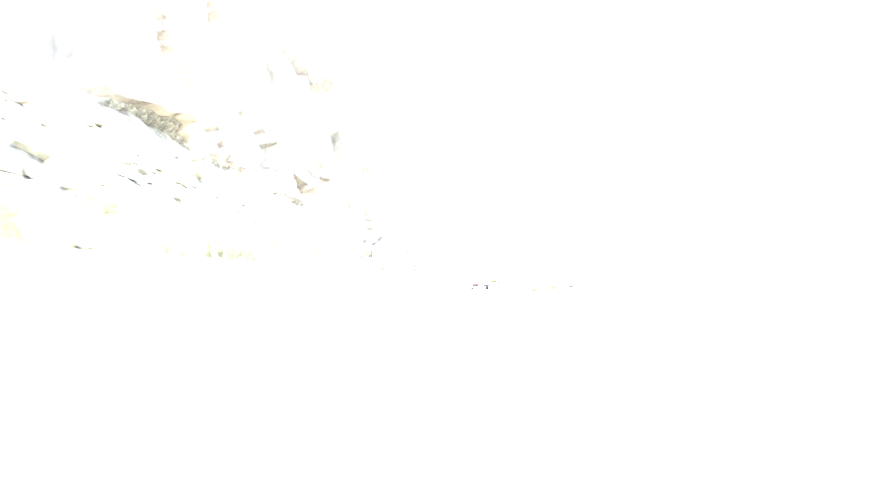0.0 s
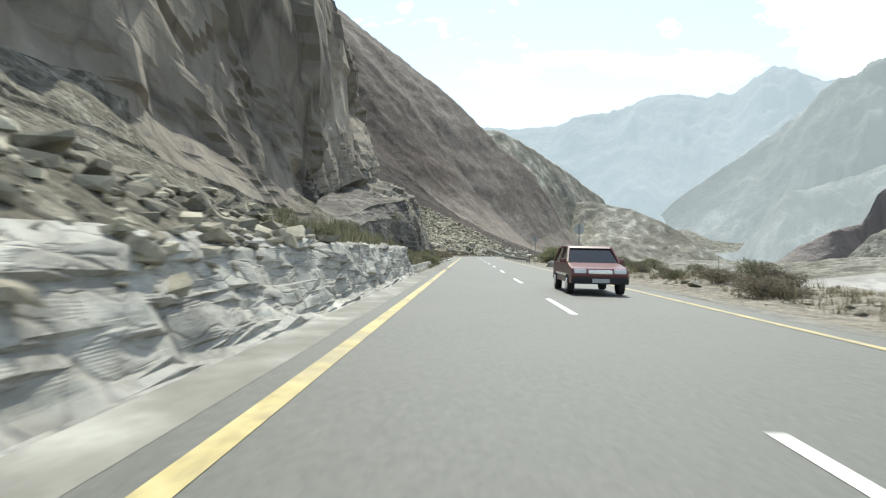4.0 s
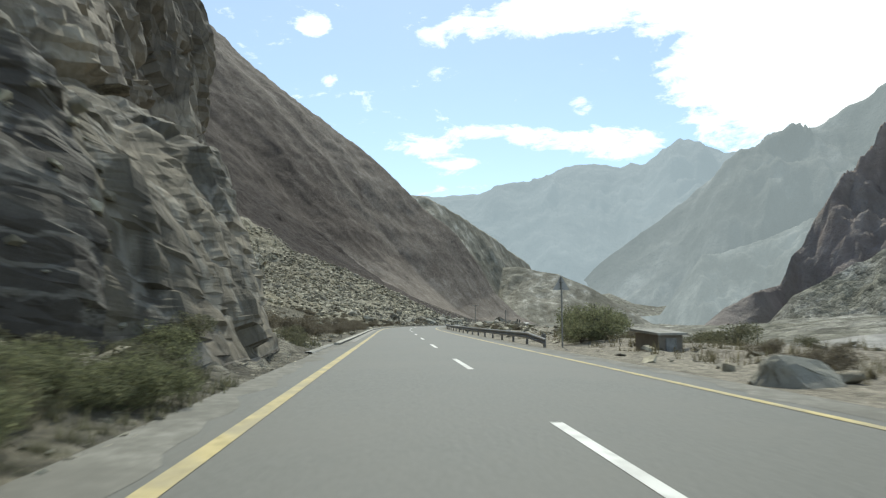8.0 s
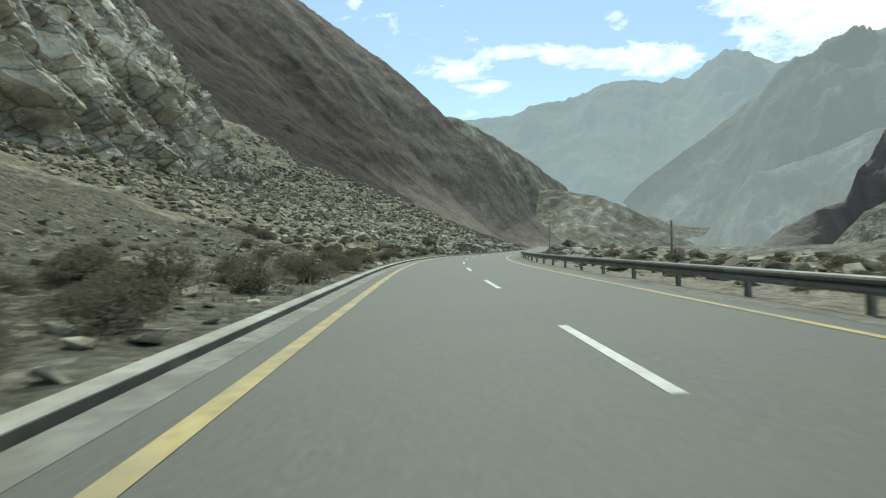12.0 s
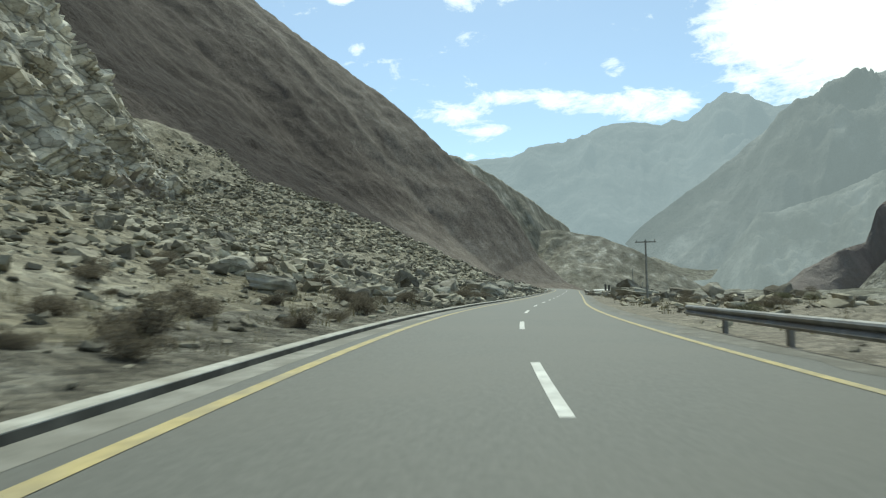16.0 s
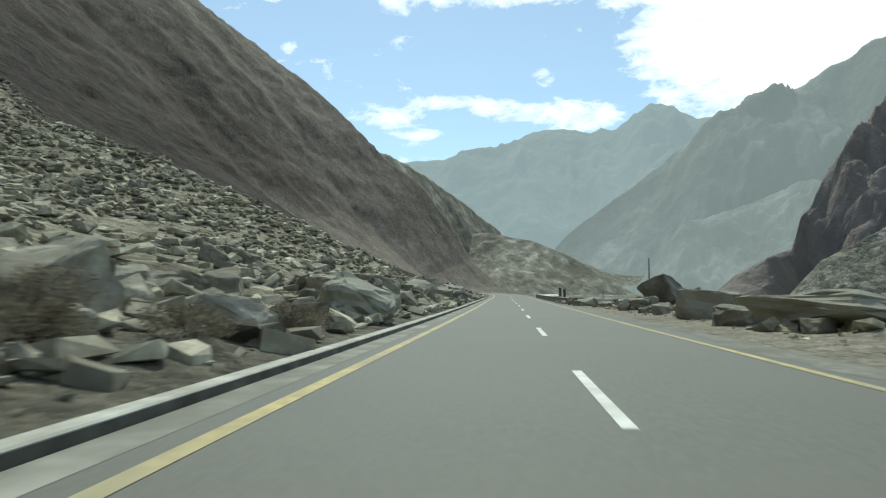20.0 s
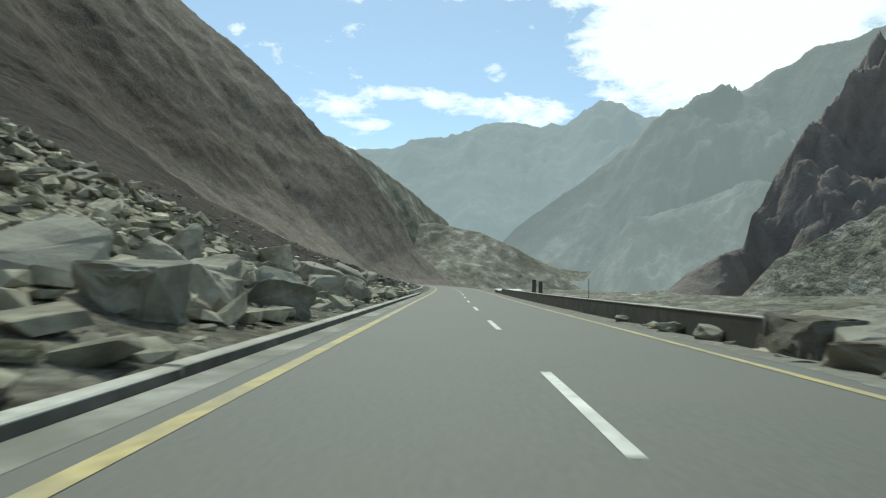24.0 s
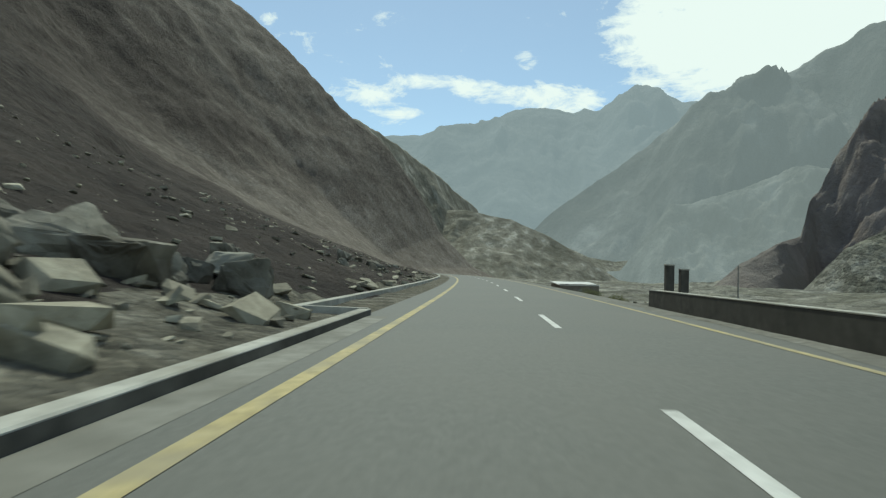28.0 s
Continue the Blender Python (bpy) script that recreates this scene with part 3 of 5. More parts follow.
LEFT = [
    (-60, [(4.7, -0.02), (4.95, 0.1), (5.2, 1.3), (6.8, 1.6), (10, 3.0), (14, 6.0), (18, 10), (21, 20), (28, 42), (58, 85), (110, 130), (300, 330)]),
    (36, [(4.7, -0.02), (4.95, 0.1), (5.2, 1.3), (6.8, 1.6), (10, 2.9), (14, 5.2), (17.5, 8.5), (20, 17.5), (26, 39), (56, 82), (107, 127), (300, 330)]),
    (44, [(4.7, -0.02), (4.95, 0.1), (5.5, 1.15), (6.9, 2.2), (10, 3.7), (14, 5.8), (17.3, 8.4), (19.8, 17), (25.5, 38.5), (55, 81), (106, 126), (300, 330)]),
    (56, [(4.7, -0.02), (4.95, 0.1), (5.5, 1.15), (6.9, 2.1), (10, 3.4), (14, 5.4), (17, 8.1), (19.5, 17), (25, 38), (55, 80), (105, 125), (300, 330)]),
    (62, [(4.7, -0.02), (4.95, 0.1), (5.2, 1.3), (6.8, 1.6), (10, 2.8), (14, 5.0), (17, 8), (19.5, 17), (25, 38), (55, 80), (105, 125), (300, 330)]),
    (80, [(4.7, -0.02), (4.95, 0.1), (5.2, 1.3), (6.8, 1.5), (9, 2.0), (11, 2.8), (12.2, 5.0), (13.6, 11), (19, 34), (50, 78), (105, 125), (300, 330)]),
    (81.5, [(4.7, -0.02), (5.0, 0.1), (6.2, 0.5), (7.5, 1.0), (9.2, 1.7), (11, 2.5), (12.2, 5.0), (13.6, 11), (18, 33), (48, 76), (105, 125), (300, 330)]),
    (92, [(4.7, -0.02), (5.2, 0.1), (6.5, 0.5), (8.9, 1.2), (9.2, 3.1), (9.9, 3.8), (13.0, 4.4), (13.7, 9), (16.5, 26), (42, 66), (100, 120), (300, 330)]),
    (100, [(4.7, -0.02), (5.2, 0.1), (6.2, 0.5), (8.2, 1.2), (8.6, 3.8), (9.4, 5.0), (13.4, 5.8), (14.2, 10), (17, 27), (40, 64), (98, 120), (300, 330)]),
    (106, [(4.7, -0.02), (5.2, 0.05), (5.8, 0.3), (6.7, 0.8), (7.1, 3.6), (8.2, 5.8), (13.4, 7.1), (14.2, 11.8), (17, 28), (38, 62), (95, 120), (300, 330)]),
    (110, [(4.7, -0.02), (5.2, 0.05), (5.6, 0.2), (5.95, 0.9), (6.8, 3.0), (8.6, 5.8), (12.6, 7.6), (14.2, 12), (17, 28), (38, 62), (95, 120), (300, 330)]),
    (113.5, [(4.7, -0.02), (5.2, 0.05), (5.5, 0.15), (5.85, 0.9), (6.9, 3.4), (8.7, 6.4), (12.7, 8.4), (14.3, 13), (17, 28), (37, 61), (95, 120), (300, 330)]),
    (117.2, [(4.7, -0.02), (5.2, 0.05), (5.8, 0.15), (6.1, 0.9), (7.0, 3.4), (8.6, 7.0), (12.8, 9.4), (14.5, 14.6), (17.2, 28.6), (36, 61), (95, 120), (300, 330)]),
    (118.8, [(4.7, -0.02), (5.4, 0.05), (6.4, 0.3), (8.0, 1.0), (9.0, 3.9), (10.2, 7.5), (13.7, 9.8), (14.8, 15.2), (17.6, 29.2), (36, 61), (95, 120), (300, 330)]),
    (123, [(4.7, -0.02), (5.6, 0.1), (8, 0.5), (9.6, 1.6), (10.6, 4.5), (12, 8.4), (15, 10.6), (16, 17), (19, 32), (36, 62), (95, 120), (300, 330)]),
    (130, [(4.7, -0.02), (6.0, 0.1), (9, 0.6), (13, 1.7), (17, 4.0), (19.5, 8), (21.5, 13), (23.5, 21), (27, 36), (40, 62), (95, 120), (300, 330)]),
    (160, [(4.7, -0.02), (6.5, 0.1), (11, 0.6), (16, 1.5), (19, 3.0), (21, 8), (22.5, 14), (24, 22), (26, 36), (38, 64), (95, 120), (300, 330)]),
    (174, [(4.7, -0.02), (6.5, 0.1), (12, 0.6), (18, 1.8), (22, 3.6), (24.5, 6), (25.5, 10.5), (26.5, 22), (27.5, 36), (38, 66), (95, 125), (300, 330)]),
    (178, [(4.7, -0.02), (6.5, 0.1), (13, 0.9), (22, 3.0), (30, 6.0), (38, 9.5), (45, 13), (50, 22), (56, 38), (66, 62), (110, 125), (300, 330)]),
    (220, [(4.7, -0.02), (7, 0.3), (13, 1.5), (22, 4.0), (32, 7.0), (42, 10), (52, 14), (57, 26), (64, 44), (80, 70), (130, 130), (310, 330)]),
    (290, [(4.7, -0.02), (7, 0.4), (13, 1.6), (25, 4.8), (40, 9.0), (55, 13.5), (69, 17), (76, 27), (86, 45), (100, 66), (150, 125), (320, 320)]),
    (312, [(4.7, -0.02), (7, 0.4), (13, 1.9), (25, 6.6), (40, 12.2), (55, 17.6), (73, 23), (86, 34), (100, 47), (120, 63), (170, 110), (330, 300)]),
    (328, [(4.7, -0.02), (7, 0.4), (13, 2.3), (25, 8.6), (40, 15.8), (55, 22), (72, 29), (87, 38), (105, 51), (126, 67), (176, 113), (332, 296)]),
    (357, [(4.7, -0.02), (7, 0.4), (13.5, 1.7), (25, 5.5), (40, 11.5), (56, 18.5), (74, 28), (90, 40), (112, 57), (138, 76), (188, 118), (336, 288)]),
    (361, [(4.7, -0.02), (6.7, 0.0), (13.5, 1.6), (25, 5.5), (40, 11.7), (56, 18.7), (74, 28.3), (90, 40.3), (112, 57.5), (139, 77), (189, 118), (336, 287)]),
    (385, [(4.7, -0.02), (6.7, 0.0), (14, 1.8), (25, 6.0), (40, 13), (56, 21), (76, 32), (95, 45), (120, 64), (150, 86), (200, 125), (340, 280)]),
    (450, [(4.7, -0.02), (6.7, 0.0), (16, 2.0), (28, 6.0), (42, 11), (60, 18), (80, 34), (100, 48), (130, 68), (170, 95), (220, 130), (350, 260)]),
    (560, [(4.7, -0.02), (10, 0.5), (20, 2.5), (35, 8), (60, 18), (90, 32), (120, 48), (150, 66), (180, 88), (220, 120), (270, 165), (380, 270)]),
    (700, [(4.7, -0.02), (15, 1.0), (30, 5), (50, 13), (80, 27), (110, 45), (140, 66), (180, 100), (225, 150), (270, 195), (320, 245), (420, 340)]),
    (820, [(2.0, -1.0), (15, 3), (32, 12), (52, 30), (75, 52), (102, 82), (130, 120), (160, 158), (200, 205), (250, 258), (320, 325), (430, 420)]),
    (940, [(-85, -10.0), (-48, 6), (-16, 36), (8, 78), (38, 118), (82, 153), (129, 202), (172, 242), (225, 283), (285, 326), (350, 384), (450, 482)]),
    (1000, [(-75, -12.0), (-40, 2), (-8, 24), (22, 56), (55, 85), (95, 120), (135, 160), (175, 195), (220, 232), (275, 275), (340, 330), (450, 430)]),
    (1150, [(-10, -14.0), (10, -8), (30, 0), (50, 10), (75, 25), (110, 45), (150, 70), (190, 95), (235, 125), (285, 160), (345, 200), (450, 280)]),
]


def loft(table, s_list, count, power=1.0):
    """Places on a skin through the cross-sections, count to each section; also the share of the way out."""
    st = np.array([r[0] for r in table], float)
    sec = np.array([r[1] for r in table], float)
    k = sec.shape[1]
    u = np.linspace(0, 1, count) ** power * (k - 1)
    i = np.minimum(u.astype(int), k - 2)
    w = (u - i)[None, :, None]
    cols = np.stack([np.stack([np.interp(s_list, st, sec[:, j, c]) for j in range(k)], 1) for c in (0, 1)], -1)
    p = cols[:, i] * (1 - w) + cols[:, i + 1] * w
    return p[..., 0], p[..., 1], u


def sheet_normals(p):
    du = np.gradient(p, axis=0)
    dv = np.gradient(p, axis=1)
    n = np.cross(du, dv)
    return n / np.maximum(np.linalg.norm(n, axis=-1, keepdims=True), 1e-9)


SKIN = {}


def bedded(p, dip, size):
    """Places measured in the rock's own beds, which fall away along the road: across, down the bed, through it."""
    a = radians(dip)
    down = p[..., 1] * math.cos(a) - p[..., 2] * math.sin(a)
    through_bed = p[..., 1] * math.sin(a) + p[..., 2] * math.cos(a)
    return np.stack([p[..., 0] / size[0], down / size[1], through_bed / size[2]], -1)


def build_left(name, s_list, count, power):
    n, z, u = loft(LEFT, s_list, count, power)
    S = s_list[:, None] + 0 * n
    x, y, zz = at_road(S, n, z)
    p = np.stack([x, y, zz], -1)
    nor = sheet_normals(p)
    nor *= np.sign(nor[..., 2:3] + 1e-6 - 2 * (nor[..., 0:1] < -0.9))
    steep = np.clip((0.80 - np.abs(nor[..., 2])) / 0.35, 0, 1)
    steep = steep * np.clip((345 - S) / 20, 0, 1)
    out = np.clip((n - 5.0) / 3.0, 0, 1)
    size = np.clip(z / 8.0, 0.0, 1.0)
    soil = 0.12 * fbm(p / 1.3, 4, 0.55, 5) + 0.35 * fbm(p / 6.0, 3, 0.5, 9) * np.clip(n / 14, 0, 1)
    slab = bedded(p, 66, (8.0, 17.0, 6.5))
    rock = 0.75 * blocks(slab, 21) + 0.5 * fbm(p * np.array([1, 1, 0.45]) / 3.2, 3, 0.45, 22) + 0.06 * fbm(p / 0.9, 3, 0.5, 23)
    rock = rock + (0.55 * blocks(bedded(p, 55, (3.0, 5.5, 2.1)), 29) + 0.25 * blocks(bedded(p, 48, (1.3, 2.2, 0.9)), 30)) * np.clip((S - 116) / 6, 0, 1)
    open_slope = np.clip((n - 78) / 25, 0, 1) * np.clip((S - 178) / 8, 0, 1)
    big = (1.2 * blocks(bedded(p, 70, (13.0, 30.0, 11.0)), 31) + 1.6 * fbm(p * np.array([1, 1, 0.5]) / 12.0, 3, 0.45, 33)) * np.clip((n - 9) / 14, 0, 1)
    near_cliff = np.clip((122 - S) / 6, 0, 1)
    for axis in (0, 1):     # rounded arrises on the old cliff
        soft = lambda a: a * (1 - near_cliff) + near_cliff * (0.5 * a + 0.25 * np.roll(a, 1, axis) + 0.25 * np.roll(a, -1, axis))
        rock, big = soft(rock), soft(big)
    tall = np.clip((n - 13) / 1.5, 0, 1)
    facets = 0.42 * (1 - 0.85 * tall) * blocks(bedded(p, 58, (3.4, 6.5, 2.6)), 36) + 0.16 * (1 - tall) * blocks(bedded(p, 50, (1.5, 2.6, 1.1)), 37) + 1.1 * tall * blocks(bedded(p, 62, (7.5, 16.0, 6.5)), 38)
    slab_foot = np.clip((S - 103) / 4, 0, 1) * np.clip((125 - S) / 4, 0, 1) * np.clip((13 - n) / 2, 0, 1) * np.clip((n - 5.2) / 0.4, 0, 1)
    low = slab_foot * (0.24 * blocks(bedded(p, 68, (2.6, 6.0, 1.7)), 51) + 0.08 * blocks(bedded(p, 45, (1.2, 2.2, 0.8)), 52) + 0.10 * fbm(p / 0.8, 3, 0.5, 53))
    rock = rock + near_cliff * facets * np.where(n > 13, 1.0, 0.55)
    rock, big = rock * (1 - 0.8 * open_slope), big * (1 - 0.75 * open_slope)
    gully = 0.9 * (fbm(np.stack([S / 60.0, n / 200.0, 0 * n], -1) + 0.35 * fbm(p / 70.0, 3, 0.5, 47)[..., None], 5, 0.55, 41, ridged=True) - 0.6) * np.clip((n - 70) / 110, 0, 1.6)
    fine = (1.2 * fbm(p / 45.0, 4, 0.5, 45) + 0.9 * fbm(p * np.array([1, 0.5, 0.5]) / 14.0, 4, 0.55, 44) + 0.25 * fbm(p / 6.0, 3, 0.5, 43)) * np.clip((n - 40) / 60, 0, 1)
    d = out * (soil * (1 - steep) + steep * (rock * (0.18 + 0.82 * size) + big * size)) + (gully + fine) * (S > 150) * np.clip((S - 178) / 60, 0, 1) + (gully + fine) * 0.5 * (n > 60)
    d = d + low
    runnel = fbm(np.stack([S / 32.0 + 0.4 * fbm(p / 55.0, 3, 0.5, 66), n / 230.0, 0 * n], -1), 4, 0.5, 67, ridged=True) - 0.5
    d = d + 1.1 * runnel * np.clip((S - 345) / 160, 0, 1) * np.clip((z - 6) / 35, 0, 1)
    cut = (S < 81) & (n < 5.6) & (n > 4.75)
    d = np.where(cut, 0.09 * blocks(p * np.array([1, 1, 1.8]) / 0.7, 24) + 0.07 * fbm(p / 0.5, 3, 0.5, 25), d)
    chalk = np.clip((S - 178) / 6, 0, 1) * np.clip((318 - S) / 10, 0, 1) * np.clip((n - 42) / 6, 0, 1) * np.clip((110 - n) / 20, 0, 1) * steep
    d = d * (1 - 0.7 * chalk) + chalk * (3.0 * blocks(bedded(p, 40, (9.0, 13.0, 5.5)), 26) + 0.8 * blocks(bedded(p, 38, (4.0, 6.0, 1.9)), 27) + 1.6 * blocks(p / 17.0, 28))
    p = p + nor * d[..., None]
    c = (slice(None, -1), slice(None, -1))
    cliff = (steep > 0.45)[c]
    idx = np.where(n[c] > 95, 3, np.where(cliff, 1, 0))
    idx = np.where((S[c] < 81) & (n[c] < 5.9), 4, idx)
    spot = fbm(p / 9.0, 3, 0.5, 61)[c]
    pale = (S[c] > 177) & (S[c] < 318) & (n[c] > 44 + 26 * np.clip((S[c] - 200) / 90, 0, 1) + 3 * spot) & (z[c] > 12) & (z[c] < 75 + 12 * spot) & (steep[c] > 0.35)
    idx = np.where(pale, 2, idx)
    idx = np.where((S[c] > 318) & (idx == 1), 3, idx)
    idx = np.where((S[c] > 334 + 12 * spot) & (n[c] > 8 + 2 * spot), 3, idx)
    idx = np.where(S[c] > 500, 3, idx)
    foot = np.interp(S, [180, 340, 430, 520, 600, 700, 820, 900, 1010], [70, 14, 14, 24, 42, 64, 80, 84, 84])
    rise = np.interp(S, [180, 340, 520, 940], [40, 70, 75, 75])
    # share also rises with distance: haze put into the colour as paler ground
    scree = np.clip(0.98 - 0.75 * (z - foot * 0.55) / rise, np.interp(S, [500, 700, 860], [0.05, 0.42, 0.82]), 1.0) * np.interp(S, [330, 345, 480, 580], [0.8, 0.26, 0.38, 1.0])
    idx = np.where((S[c] > 87) & (S[c] < 124) & (n[c] < 13.2) & (z[c] > np.where((S[c] > 107) & (S[c] < 119), 0.25, 0.9)), 5, idx)
    idx = np.where((idx == 5) & (S[c] > 106 + 1.5 * spot + 0.25 * z[c]), 7, idx)
    idx = np.where((idx == 0) & (S[c] > 192 + 6 * spot) & (S[c] < 345) & (n[c] > 8), 6, idx)
    SKIN[name] = (s_list, n, p)
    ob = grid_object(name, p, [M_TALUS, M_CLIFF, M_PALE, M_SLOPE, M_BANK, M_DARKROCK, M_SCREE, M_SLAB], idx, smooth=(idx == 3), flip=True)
    ob.data.attributes.new("fall_line", "FLOAT_VECTOR", "POINT").data.foreach_set("vector", np.ascontiguousarray(np.stack([S, n, z], -1), np.float32).ravel())
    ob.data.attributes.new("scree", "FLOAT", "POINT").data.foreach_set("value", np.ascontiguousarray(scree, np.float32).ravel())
    return ob


def spaced(parts):
    return np.concatenate([np.arange(a, b, c) for a, b, c in parts])


slope = build_left("slope_near", spaced([(-60, 20, 1.2), (20, 180, 0.55), (180, 330, 0.75), (330, 470, 1.1), (470, 560.1, 1.8)]), 330, 1.2)
tagged(slope, "grey rock cliffs and stony talus beside the road", "rock slope", kind="structure")
slope_far = build_left("slope_far", spaced([(552, 1150.1, 4.0)]), 190, 1.0)
tagged(slope_far, "brown bare mountain spur with gullies", "mountain", kind="structure")


def build_right():
    s_list = spaced([(-60, 360, 1.2), (360, 1400.1, 5.0)])
    n, z, u = loft(RIGHT, s_list, 90)
    S = s_list[:, None] + 0 * n
    x, y, zz = at_road(S, n, z)
    p = np.stack([x, y, zz], -1)
    away = np.clip((-n - 5.0) / 4.0, 0, 1)
    p[..., 2] += away * (0.14 * fbm(p / 1.2, 4, 0.55, 71) + 0.3 * fbm(p / 7.0, 3, 0.5, 73) * np.clip(-n / 12, 0, 1))
    p[..., 2] += np.clip((-n - 70) / 60, 0, 1) * np.clip((S - 320) / 40, 0, 1) * (2.6 * fbm(p / 26.0, 4, 0.55, 75) + 1.2)
    idx = np.where((n[:-1, :-1] < -70) & (S[:-1, :-1] < 330), 1, 0)
    idx = np.where((n[:-1, :-1] < -14) & (S[:-1, :-1] >= 330), 2, idx)
    SKIN["right"] = (s_list, n, p)
    return grid_object("ground_verge", p, [M_GRAVEL, M_RIVER, M_SCREE_FAR], idx, smooth=True, flip=True)


tagged(build_right(), "stony grey verge falling to the river bed", "ground", kind="structure")

# the valley floor, one sheet to the horizon
g = np.array([-9000, -3000, -1200, -600, -300, -100, 0, 100, 200, 300, 450, 700, 1100, 1700, 3000, 9000], float)
gx, gy = np.meshgrid(g, g + 400)
floor_pts = np.stack([gx, gy, -12.0 + 0 * gx], -1)
tagged(grid_object("ground", floor_pts, [M_RIVER]), "pale gravel valley floor and river bed", "ground", kind="structure")

# ---- ranges round the valley: crests as (degrees left of +y, degrees up, metres) seen from a place on the road ----


def ridge(name, eye, crest, depth, mat, label, base=-13.0, cols=260, rows=90, rough=0.10, scale=260.0, seed=0, power=1.25, kind="structure", jag=1.0):
    c = np.array(crest, float)
    order = np.argsort(c[:, 0])
    c = c[order]
    az = np.linspace(c[0, 0], c[-1, 0], cols)
    el, r = np.interp(az, c[:, 0], c[:, 1]), np.interp(az, c[:, 0], c[:, 2])
    top = eye[2] + r * np.tan(np.radians(el))
    w = np.linspace(-0.12, 1, rows)[:, None]
    drop = np.where(w >= 0, (1 - np.abs(w)) ** power, 1 + 3.0 * w)
    rr = r[None] - np.maximum(depth, 1.0) * w * np.clip((top - base) / (top.max() - base), 0.12, 1)[None]
    x = eye[0] - rr * np.sin(np.radians(az))[None]
    y = eye[1] + rr * np.cos(np.radians(az))[None]
    z = base + (top - base)[None] * drop
    p = np.stack([x, y, z], -1)
    h = (top - base)[None]
    body = np.clip(np.minimum(np.abs(w) * 5, (1 - np.abs(w)) * 4), 0, 1)
    q = np.stack([az[None] * r.mean() * 0.0175 / scale + 0 * w, rr / (scale * 3.2), 0 * rr], -1)
    z = z + h * rough * body * (1.3 * fbm(q + 0.25 * fbm(p / scale, 3, 0.5, seed + 7)[..., None], 5, 0.55, seed, ridged=True) - 0.2)
    z = z + h * rough * 0.16 * jag * fbm(p / (scale * 0.22), 4, 0.6, seed + 20)
    p[..., 2] = z
    return tagged(grid_object(name, p, [mat], smooth=True, flip=True), label, "mountain", kind=kind)


EYE_B = tuple(float(v) for v in at_road(130.55, 1.99, EYE))
EYE_A = tuple(float(v) for v in at_road(94.9, 1.89, EYE))
EYE_C = tuple(float(v) for v in at_road(203.8, 0.57, EYE))
ridge("ridge_behind_spur", EYE_B, [(9, 13.5, 1500), (3, 12.6, 1420), (-2.7, 11.2, 1400), (-5.8, 9.6, 1450), (-8.8, 7.6, 1550), (-12, 5.1, 1700), (-13, 2.6, 1700), (-14.5, -0.6, 1700)],
      520, M_RIDGE, "brown bare ridge behind the first spur", seed=3)
ridge("pale_spur", EYE_B, [(-3, 4.2, 1560), (-7, 4.7, 1530), (-11, 4.9, 1500), (-14.6, 4.2, 1480), (-17.4, 3.0, 1460), (-20.6, 1.1, 1440), (-23, -0.5, 1420)],
      260, M_RIDGE, "low pale scree-covered spur at the valley's bend", seed=5, rough=0.09, scale=150, jag=0.6)
ridge("right_mountain", EYE_A, [(-25.3, -1.2, 930), (-27.8, 1.05, 960), (-30, 2.2, 1000), (-32, 2.9, 1080), (-33.3, 5.7, 1180), (-35, 8.2, 1220), (-37.4, 11.0, 1260), (-39.6, 13.65, 1300),
                                (-46, 19, 1380), (-60, 27, 1500), (-85, 30, 1500)], 560, M_RIGHT, "dark rocky mountain across the river", seed=8, rough=0.15, scale=150, jag=2.2)
ridge("right_scree", EYE_A, [(-30.5, -0.8, 900), (-32.8, 1.9, 900), (-36, 3.7, 920), (-39.6, 5.6, 940), (-44, 8.0, 960), (-60, 13.0, 1000), (-85, 15, 1000)],
      360, M_SCREE_FAR, "pale scree apron at the foot of the dark mountain", seed=11, rough=0.09, scale=70, jag=2.0)
ridge("valley_fans", EYE_B, [(-14, 1.2, 2100), (-17, 2.2, 2100), (-19, 2.4, 2050), (-21, 1.5, 2000), (-23, 1.2, 2000), (-27, 1.6, 1950), (-33, 1.8, 1900), (-45, 1.8, 1850), (-60, 1.5, 1850)],
      420, M_SCREE_FAR, "pale gravel fans closing the valley", seed=13, rough=0.06, scale=160)
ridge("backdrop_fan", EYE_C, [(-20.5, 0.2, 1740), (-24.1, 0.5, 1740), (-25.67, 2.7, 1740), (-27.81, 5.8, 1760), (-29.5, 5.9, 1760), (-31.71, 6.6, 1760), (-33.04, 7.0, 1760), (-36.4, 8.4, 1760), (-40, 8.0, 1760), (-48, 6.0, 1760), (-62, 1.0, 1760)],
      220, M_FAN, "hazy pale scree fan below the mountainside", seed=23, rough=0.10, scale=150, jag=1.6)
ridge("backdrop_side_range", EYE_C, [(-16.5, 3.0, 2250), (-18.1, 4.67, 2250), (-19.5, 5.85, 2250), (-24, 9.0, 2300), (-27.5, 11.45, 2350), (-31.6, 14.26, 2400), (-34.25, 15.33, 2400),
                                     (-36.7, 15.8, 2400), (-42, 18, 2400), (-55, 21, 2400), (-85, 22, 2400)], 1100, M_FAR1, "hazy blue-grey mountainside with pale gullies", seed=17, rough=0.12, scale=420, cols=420)
